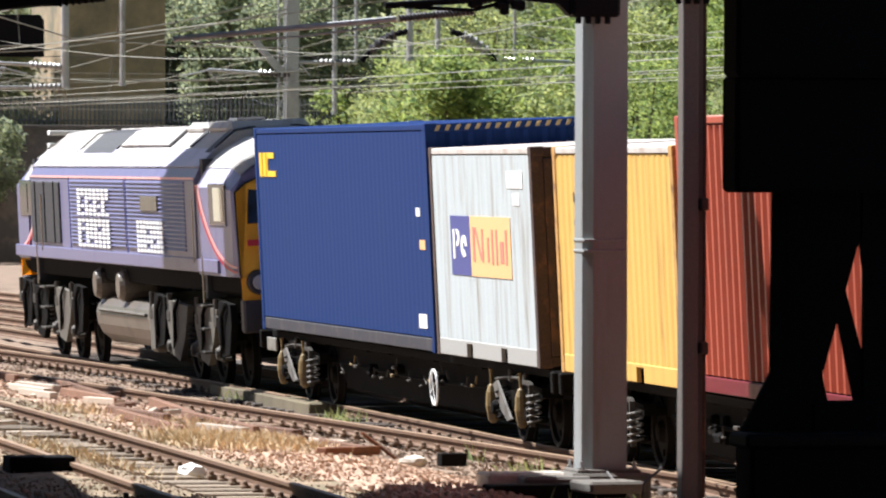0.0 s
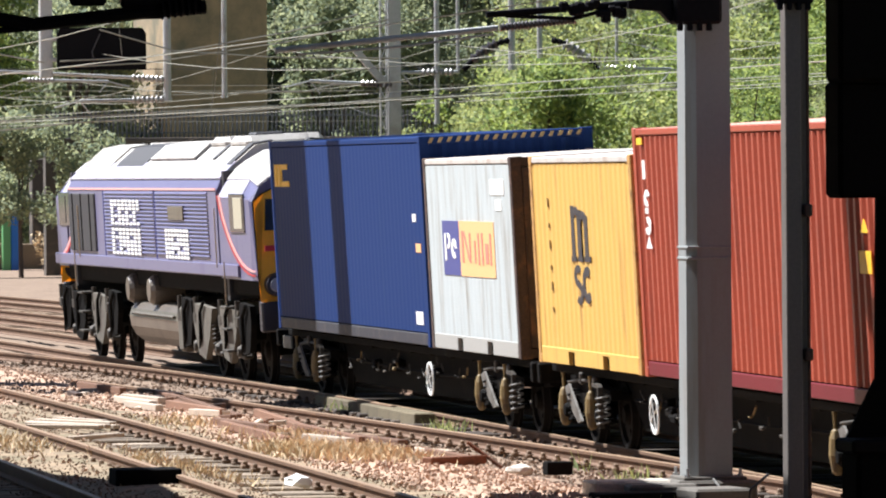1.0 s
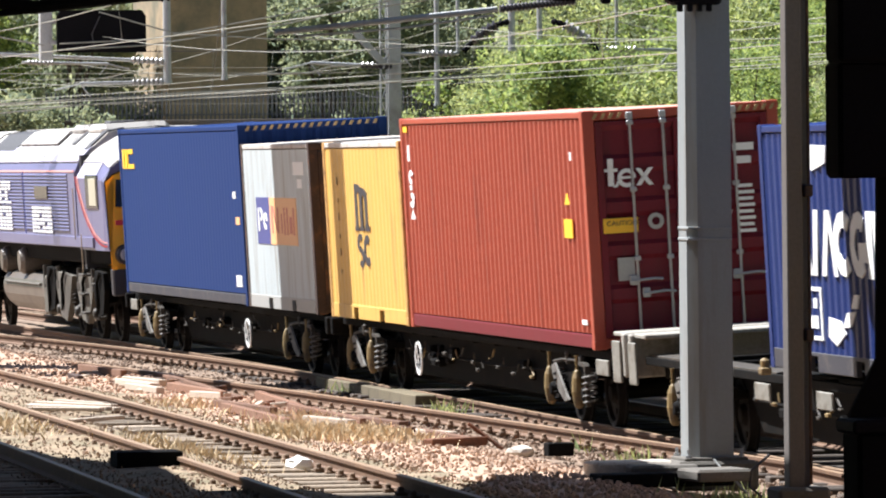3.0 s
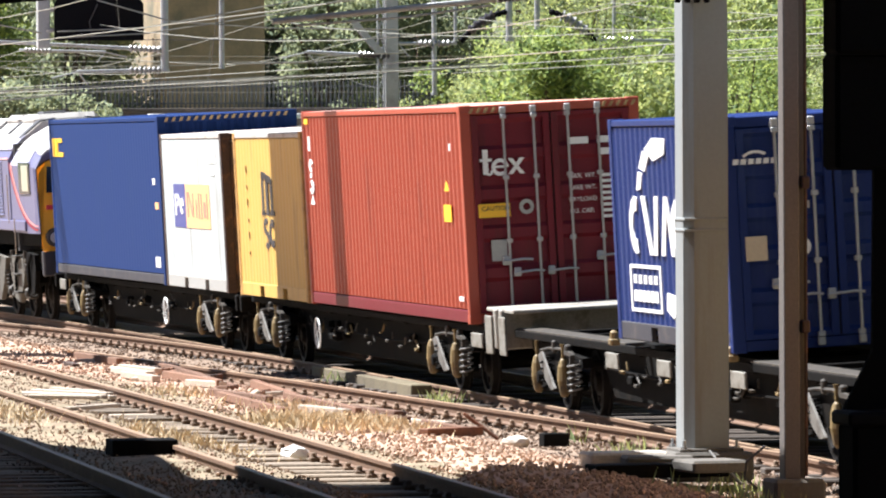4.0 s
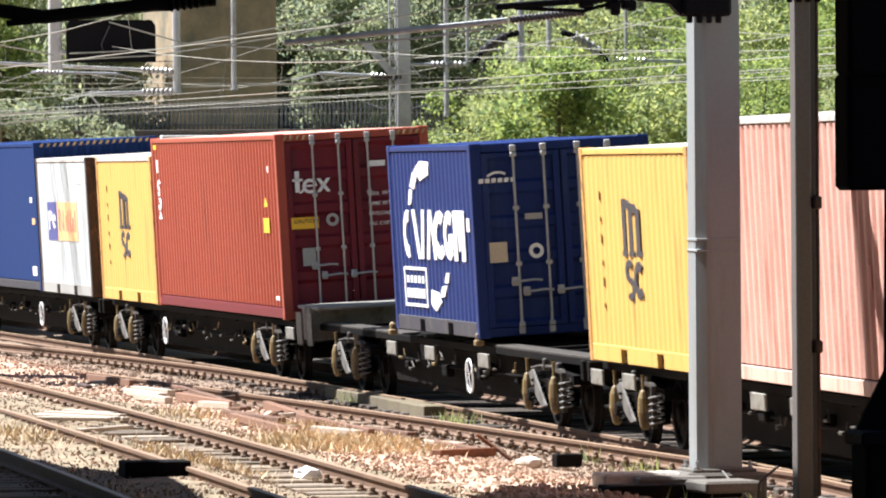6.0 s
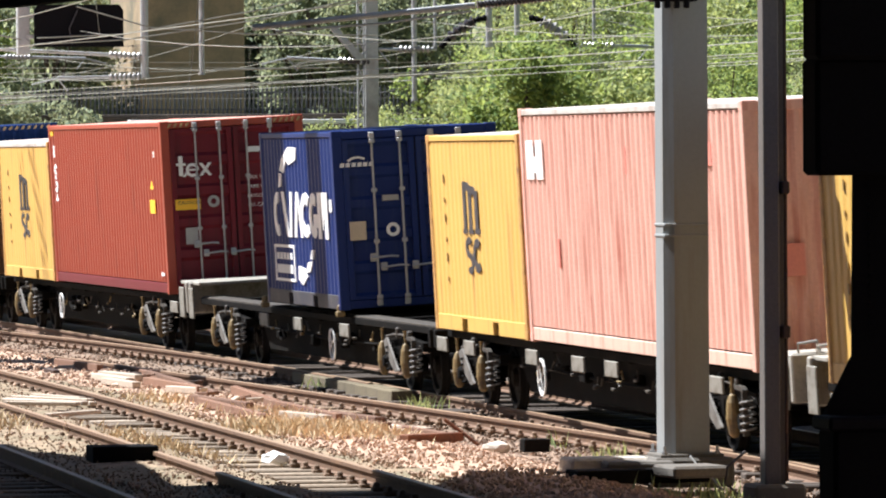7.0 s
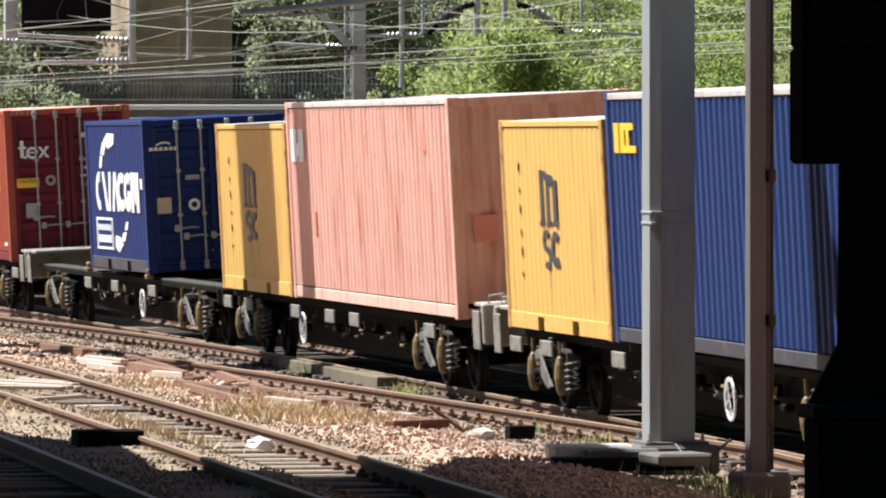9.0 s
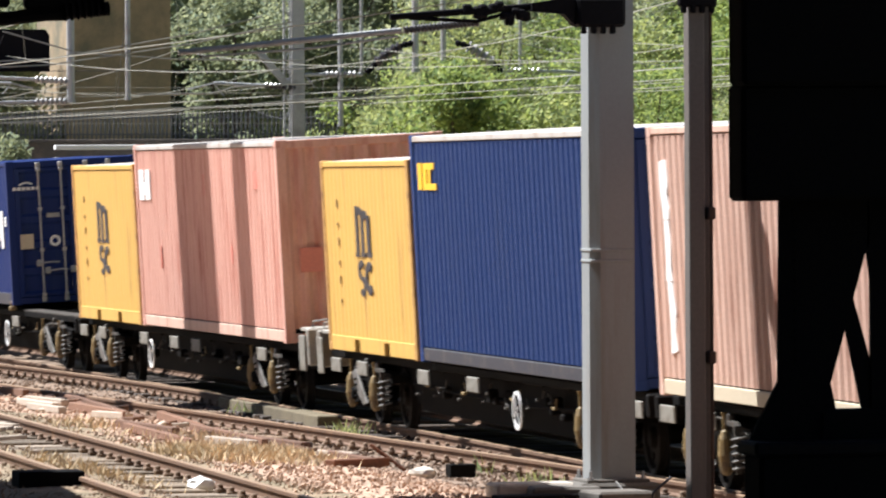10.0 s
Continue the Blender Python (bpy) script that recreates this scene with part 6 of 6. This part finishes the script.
def bushes():
    rng = random.Random(21)
    for i in range(34):
        row = i % 3
        x = 122 + 9 * row + rng.uniform(-2, 3)
        s = 0.2015 + 0.115 * ((i // 3) + rng.uniform(0, 0.8)) / 11
        y = 18.93 - s * x
        off = y - line_y(x)
        base = ground_z(x, off)
        spread = rng.uniform(1.3, 1.9) + 0.2 * row
        y -= spread * 0.95
        top = (5.2, 6.6, 8.2)[row] + rng.uniform(-0.6, 1.0)
        leaf = rng.choice(("leaf", "leaf", "leafpale") if row < 2 else ("leaf", "leaf", "leafdark"))
        plant("bush", {"leaf": "bright green leafy bush on the railway slope", "leafpale": "pale yellowish scrub bush on the railway slope", "leafdark": "dark green leafy bush on the railway slope"}[leaf], "bush", x, y, base, max(2.5, top - base), spread, rng, leaf, 820, rng.uniform(0.045, 0.08), "bushes on the slope", lumps=17)
    for i in range(11):
        x, t = 134 + rng.uniform(-1, 4), 0.195 + 0.0032 * i
        y = 18.93 - t * x
        base = ground_z(x, y - line_y(x))
        leaf = ("leafpale", "leafpale", "leaf")[i % 3]
        plant("bush", "pale yellowish scrub bush beside the gantry leg" if leaf == "leafpale" else "bright green bush beside the gantry leg", "bush", x, y, base, 4.2 + 0.13 * i + rng.uniform(0, 1.1), rng.uniform(0.8, 1.3), rng, leaf, 800, 0.06, "scrub beside the gantry", lumps=13, trunk=0.05)
    for i in range(20):
        x = rng.uniform(254, 290)
        s = 0.128 + 0.078 * i / 19
        y = 18.93 - s * x
        leaf = rng.choice(("leafdark", "leafdark", "leaf")) if s < 0.15 else "leafdark"
        if 0.149 < s < 0.183:
            x, y = x + 40, 18.93 - s * (x + 40)
        plant("tree", "dark green broad-leaved tree beyond the tracks" if leaf == "leafdark" else "green broad-leaved tree beyond the tracks", "tree", x, y, ground_z(x, y - line_y(x)), rng.uniform(10, 16), rng.uniform(3.0, 4.4), rng, leaf, 420, rng.uniform(0.1, 0.15), "trees beyond the tracks", lumps=14, trunk=0.28)
    for s, x in ((0.131, 254), (0.139, 256), (0.1475, 254), (0.188, 238), (0.193, 236)):
        y = 18.93 - s * x
        plant("bush", "dark green bush by the far wall", "bush", x, y, ground_z(x, y - line_y(x)), rng.uniform(4, 6), 2.2, rng, "leafdark", 420, 0.11, "bushes by the far wall", lumps=10)
    for x, y, h in ((226.0, -24.1, 5.7), (226.5, -25.2, 5.2), (225.5, -23.2, 5.0), (227.0, -26.4, 5.6)):
        plant("bush", "pale straggling bush before the far wall", "bush", x, y, ground_z(x, y - line_y(x)), h, 0.9, rng, "leafpale", 700, 0.08, "pale bushes before the far wall", lumps=14, trunk=0.06)
    for x, y, h in ((228.0, -12.2, 5.9), (228.5, -13.8, 5.6), (229.0, -15.2, 5.2), (228.4, -10.6, 6.2)):
        plant("tree", "small dark green tree before the far wall's end", "tree", x, y, ground_z(x, y - line_y(x)), h, 1.5, rng, "leafdark", 500, 0.1, "small trees by the far wall", lumps=15, trunk=0.1)
    for x, y, h in ((246.5, -12.2, 1.5), (246.8, -13.3, 1.3), (246.2, -11.0, 1.4), (246.6, -15.6, 1.4)):
        plant("bush", "dry tan scrub bush before the low wall", "bush", x, y, ground_z(x, y - line_y(x)), h, 0.9, rng, "drygrass", 160, 0.12, "dry scrub by the low wall", lumps=8, trunk=0.04)


bushes()


def woods():
    rng = random.Random(5)
    far, near = [], []
    for i in range(150):
        x = rng.uniform(300, 340)
        s = rng.uniform(0.10, 0.30)
        far.append(((x, 18.93 - s * x, rng.uniform(1, 20)), rng.uniform(2.5, 4.5)))
    for i in range(100):
        x = rng.uniform(152, 176)
        s = rng.uniform(0.208, 0.31)
        near.append(((x, 18.93 - s * x - 2.0, rng.uniform(3, 13)), rng.uniform(1.5, 2.6)))
    for name, label, blobs, per, size in (("far_woods", "dark green woods in the distance", far, 34, 0.4), ("slope_woods", "dark green thicket behind the slope", near, 120, 0.17)):
        v, f = leaves(rng, blobs, per, size)
        me = bpy.data.meshes.new(name)
        me.from_pydata(v, [], f)
        me.materials.append(M["leafdark"])
        tagged(new(name, me), label, "woods", kind="stuff")


woods()


def grass():
    """Dry grass on the ballast, and green weeds at the masts' feet."""
    rng = random.Random(9)
    for name, label, mat, spots, h in (("dry_grass", "dry yellow grass tufts on the ballast", "drygrass", [(75.0, 5.1, 1.7, 0.28, 1500), (74.0, 4.5, 1.5, 0.25, 1000), (79.0, 4.5, 1.6, 0.3, 300), (84.0, 5.3, 2.0, 0.25, 200), (71.0, 7.3, 2.5, 0.25, 300), (77.0, 8.5, 2.5, 0.25, 300), (68.0, 6.9, 1.5, 0.3, 200)], 0.13), ("green_weeds", "green weeds at the foot of the masts", "leafpale", [(72.5, 1.75, 0.6, 0.15, 36), (76.0, 1.7, 0.7, 0.15, 14), (61.3, 3.1, 0.4, 0.3, 45), (59.0, 3.25, 0.3, 0.25, 40), (87, 1.25, 0.7, 0.12, 60), (95, 1.1, 0.8, 0.1, 50), (64.2, 2.5, 0.4, 0.2, 50)], 0.2)):
        verts, faces = [], []
        for cx, o, rx, ro, n in spots:
            for _ in range(n):
                x, off = cx + rng.gauss(0, rx * 0.6), o + rng.gauss(0, ro)
                p = Vector((x, off + line_y(x), ground_z(x, off)))
                a, hh = rng.uniform(0, 6.28), h * rng.uniform(0.5, 1.3)
                w = Vector((math.cos(a), math.sin(a), 0)) * 0.012
                tip = p + Vector((rng.uniform(-0.1, 0.1), rng.uniform(-0.1, 0.1), hh))
                b = len(verts)
                verts += [p - w, p + w, (p + tip) / 2 + w * 0.8 + Vector((0, 0, 0.02)), tip]
                faces += [(b, b + 1, b + 2), (b, b + 2, b + 3)]
        me = bpy.data.meshes.new(name)
        me.from_pydata(verts, [], faces)
        me.materials.append(M[mat])
        tagged(new(name, me), label, "grass", kind="stuff")


grass()


# ---- things lying about the tracks ----
def lying(name, label, category, mat, size, x, off, z, rz, rx=0, ry=0, group="", e=0.01):
    bm = bmesh.new()
    chamfer_box(bm, (0, 0, 0), size, e)
    return solo(name, bm, mat, label, category, at=pose(x, off + line_y(x), z, rx, ry, rz), group=group)


rng = random.Random(12)


def laid(name, label, category, mat, a, b, width, height, lift, group):
    """A length of something lying from a to b, each (x, metres off the line)."""
    ya, yb = a[1] + line_y(a[0]), b[1] + line_y(b[0])
    x, off = (a[0] + b[0]) / 2, (a[1] + b[1]) / 2
    return lying(name, label, category, mat, (math.hypot(a[0] - b[0], ya - yb), width, height), x, off, ground_z(x, off) + lift + height / 2, math.degrees(math.atan2(ya - yb, a[0] - b[0])), ry=rng.uniform(-0.5, 0.5), group=group, e=0.008)


for a, b in (((99.2, 4.5), (95.8, 4.35)), ((94.8, 3.8), (86.6, 4.13)), ((90.4, 4.5), (86.2, 4.4)), ((83.8, 4.88), (80.7, 4.63)), ((82.4, 5.0), (77.6, 4.93)), ((83.4, 3.91), (77.9, 3.49)), ((82.1, 4.19), (77.3, 4.09)), ((88.3, 3.6), (84.0, 3.75)), ((76.7, 3.53), (73.7, 3.38)), ((77.0, 3.2), (74.6, 3.3)), ((96.5, 3.7), (92.0, 3.75))):
    laid("scrap_rail", "rusty length of scrap rail lying on the ballast", "scrap", "rustplank", a, b, rng.uniform(0.08, 0.12), rng.uniform(0.08, 0.12), 0.01, "scrap beside the track")
for a, b in (((93.4, 4.68), (91.7, 4.4)), ((90.6, 5.05), (88.6, 4.9)), ((87.0, 4.7), (86.2, 4.35)), ((92.6, 4.9), (90.2, 4.75)), ((78.0, 4.66), (76.7, 4.33)), ((76.9, 3.75), (75.6, 3.3))):
    laid("timber_offcut", "pale weathered timber offcut", "timber", "paletimber", a, b, 0.12, 0.09, 0.02, "timber offcuts")
for i in range(46):
    x = 75 + 24 * rng.random()
    off = 3.3 + 1.8 * rng.random()
    mat = rng.choice(("rustplank", "rustplank", "paletimber", "darkrust"))
    lying("scrap_piece", {"rustplank": "small rusty scrap piece on the ballast", "paletimber": "small bleached wood splinter on the ballast", "darkrust": "small dark rusted scrap piece on the ballast"}[mat], "scrap", mat, (rng.uniform(0.15, 0.7), rng.uniform(0.05, 0.12), rng.uniform(0.04, 0.09)), x, off, ground_z(x, off) + 0.035, rng.uniform(-70, 70), ry=rng.uniform(-6, 6), group="small scrap pieces")
lying("scrap_rail", "dark rusty rail end beside dry grass", "scrap", "rust", (0.16, 0.85, 0.1), 71.7, 4.0, 0.11, 32)
lying("timber_offcut", "thin dark stick leaning on scrap", "timber", "rust", (0.04, 0.5, 0.04), 71.9, 3.62, 0.16, -30, rx=35)
for a, b in (((83.3, 7.1), (81.7, 6.54)), ((82.7, 7.35), (81.0, 6.6)), ((82.0, 7.55), (80.2, 6.67)), ((81.2, 7.65), (80.0, 6.8)), ((80.6, 7.72), (79.9, 6.9)), ((83.8, 6.95), (82.5, 6.5)), ((76.2, 7.4), (77.1, 6.45)), ((77.7, 7.3), (77.7, 6.37)), ((77.8, 7.55), (78.5, 6.85))):
    laid("timber_plank", "sun-bleached timber plank between the rails", "plank", "paletimber", a, b, 0.11, 0.05, 0.02 + rng.uniform(0, 0.04), "bleached planks")
lying("cable_trough", "dark low cable trough lid across the rail", "trough", "flatblack", (0.5, 0.68, 0.22), 66.4, 8.2, 0.21, 0)
lying("signal_box", "small black track-side box on the ballast", "box", "under", (0.2, 0.3, 0.15), 72.3, 2.7, -0.02, 5)
bm = bmesh.new()
bmesh.ops.create_icosphere(bm, subdivisions=2, radius=0.14)
for v in bm.verts:
    v.co *= 1 + 0.9 * noise.noise(v.co * 14)
    v.co.z *= 0.45
solo("litter_bag", bm, "signwhite", "crumpled white plastic bag beside the rail", "litter", at=pose(66.3, 6.62 + line_y(66.3), 0.17))
bm = bmesh.new()
bmesh.ops.create_icosphere(bm, subdivisions=2, radius=0.16)
for v in bm.verts:
    v.co *= 1 + 0.3 * noise.noise(v.co * 8)
    v.co.z *= 0.5
solo("limestone_lump", bm, "concrete", "pale lump of stone on the ballast", "stone", at=pose(72.2, 3.15 + line_y(72.2), -0.04))
for x, y, s, rz in ((65.0, 3.85, (0.5, 0.85, 0.17), 3), (64.4, 3.65, (0.5, 0.7, 0.14), -6), (63.6, 3.3, (0.6, 0.6, 0.12), 8)):
    lying("concrete_slab", "broken concrete slab beside the mast", "slab", "base" if x < 65 else "concrete", s, x, y - line_y(x), 0.1, rz, group="broken slabs", e=0.025)
lying("timber_baulk", "dark timber baulk beside the mast foundation", "timber", "under", (0.4, 1.4, 0.14), 64.0, 3.75 - line_y(64), 0.04, 6)
bm = bmesh.new()
tube(bm, [(64.2, 3.16, 0.22), (64.1, 3.1, 0.12), (63.9, 3.02, 0.02), (63.7, 2.95, -0.1)], 0.012, 6)
solo("earth_cable", bm, "signgrey", "pale earthing cable at the mast base", "cable")
bm = bmesh.new()
tube(bm, [(60.2, 3.6, 0.45), (60.2, 3.78, 0.3), (60.2, 3.8, 0.15), (60.2, 3.68, 0.05)], 0.014, 6)
solo("earth_cable", bm, "darkwire", "dark looped cable at the post base", "cable")
# cable duct between the train's track and the branch
duct = thing("cable_duct", "weathered brown cable duct beside the running rail", "cable duct", kind="structure")
bm = bmesh.new()
chamfer_box(bm, (0, 0, 0), (0.9, 0.3, 0.22), 0.015)
lid = mesh_of(bm, "duct_lid", "ductolive")
for i in range(9):
    x = 89.9 + 0.93 * i
    part("duct_lid", lid, "ductolive", duct, at=pose(x, 0.98 + line_y(x) - 0.02 * (i - 7) * 0.5, -0.13, 0, 0, rng.uniform(-1.5, 1.5)))


# ---- far walls, fence and buildings ----
def far_wall():
    w = thing("wall_far", "dark sooty retaining wall beyond the tracks", "wall", kind="structure")
    bm = bmesh.new()
    box(bm, (232, -21.0, 2.1), (0.6, 14.8, 5.0))
    part("wall", bm, "darkwall", w)
    bm = bmesh.new()
    chamfer_box(bm, (231.9, -21.0, 4.62), (0.9, 15.0, 0.12), 0.02)
    part("coping", bm, "darkwall", w, "dark coping")
    f = thing("palisade_fence", "grey palisade fence along the top of the far wall", "fence")
    bm = bmesh.new()
    prism(bm, [(-0.035, 0), (0.035, 0), (0.035, 0.95), (0, 1.05), (-0.035, 0.95)], "x", -0.01, 0.01)
    pale = mesh_of(bm, "pale", "fence")
    for i in range(90):
        part("pale", pale, "fence", f, at=pose(232, -13.7 - 0.16 * i, 4.65))
    for z in (4.85, 5.45):
        bm = bmesh.new()
        box(bm, (232.03, -21.0, z), (0.04, 14.7, 0.05))
        part("fence_rail", bm, "fence", f)


far_wall()


def low_wall():
    w = thing("wall_low", "sandy rendered low wall at the far end of the tracks", "wall", kind="structure")
    bm = bmesh.new()
    chamfer_box(bm, (249, -13.4, 0.0), (0.5, 6.6, 1.5), 0.03)
    part("wall", bm, "sandwall", w)
    for y in (-16.0, -11.8):
        bm = bmesh.new()
        chamfer_box(bm, (249.6, y, 1.8), (0.9, 0.95, 4.4), 0.04)
        part("pier", bm, "darkwall", w, "dark pier")
    c = thing("track_cabinet", "bright blue and green equipment cabinet by the low wall", "cabinet")
    bm = bmesh.new()
    chamfer_box(bm, (246, -14.45, 0.98), (0.5, 0.42, 2.5), 0.03)
    part("body", bm, "bluebox", c)
    bm = bmesh.new()
    chamfer_box(bm, (245.95, -14.08, 0.9), (0.45, 0.3, 2.3), 0.03)
    part("side_panel", bm, "greenbox", c, "green side panel")
    p = thing("parapet", "pale parapet with two coping rails before the far wall", "parapet", kind="structure")
    bm = bmesh.new()
    for z in (3.94, 4.38):
        chamfer_box(bm, (229, -22.3, z), (0.5, 10.6, 0.17), 0.02)
    chamfer_box(bm, (229.2, -22.3, 1.6), (0.3, 10.6, 4.4), 0.02)
    part("rail", bm, "signwhite", p)


low_wall()


def house(x, y, w, d, h, wall, label, rows=3, cols=2):
    b = thing("house", label, "house")
    bm = bmesh.new()
    box(bm, (x + d / 2, y, h / 2 - 0.5), (d, w, h + 1))
    part("wall", bm, wall, b)
    bm = bmesh.new()
    prism(bm, [(y - w / 2 - 0.3, h), (y + w / 2 + 0.3, h), (y + 0.2, h + w * 0.35), (y - 0.2, h + w * 0.35)], "x", x - 0.3, x + d + 0.3)
    part("roof", bm, "slate", b, "grey slate roof")
    for r in range(rows):
        for k in range(cols):
            yy = y - w / 2 + w * (k + 0.5) / cols
            zz = h * (r + 0.55) / rows
            bm = bmesh.new()
            chamfer_box(bm, (x - 0.02, yy, zz), (0.12, 0.9, 1.3), 0.02)
            win = part("window", bm, "signwhite", b, "white framed sash window")
            bm = bmesh.new()
            box(bm, (x - 0.07, yy, zz), (0.04, 0.74, 1.12))
            part("pane", bm, "glass", win)
    return b


house(258, -24.25, 4.0, 9, 13.5, "brick", "tan brick house behind the far wall", 0, 0)
house(268, -13.0, 7.0, 9, 10.0, "brick", "tan brick house beyond the trees", 3, 3)

# unseen piers and beam, added between the sidings to cast shade bands on the train
sg = thing("shade_piers", "tall unseen piers added to cast shade bands on the train", "gantry")
for x, w, h in ((103.85, 2.7, 20.0), (99.9, 0.7, 19.0)):
    bm = bmesh.new()
    chamfer_box(bm, (x, 7.85 + line_y(x), h / 2 - 0.2), (w, 0.5, h), 0.03)
    part("pier", bm, "darkwall", sg)
bm = bmesh.new()
chamfer_box(bm, (102.0, 7.85, 18.8), (6.4, 0.6, 0.4), 0.03)
part("beam", bm, "farsteel", sg)


# ---- motion ----
def run(t):
    """Metres that the train's datum has gone along the line at t seconds."""
    return 90.2006 + 7.35908 * t + 0.0502959 * t * t - 0.00094935 * t ** 3


def motions():
    times = [0.5 * i for i in range(21)]
    for ob, a, *lift in TRAIN:
        rows = []
        for t in times:
            x = run(t) - a
            m = pose(x, BEND / 2 * (x - 100) ** 2, 0, 0, 0, math.degrees(math.atan(BEND * (x - 100)))) @ pose(0, 0, 0, -math.degrees(CANT))
            rows.append((t, m @ pose(0, 0, lift[0] if lift else 0)))
        walk(ob, rows)
    grid = [i / 30 for i in range(301)]
    for ws, dx, r in ROLLING:
        rows, last = [], None
        for t in grid:
            turn = math.degrees((run(t) - run(0)) / r)
            if last is None or turn - last > 70 or t == grid[-1]:
                rows.append((t, pose(dx, 0, r, 0, turn, 0)))
                last = turn
        walk(ws, rows)


motions()
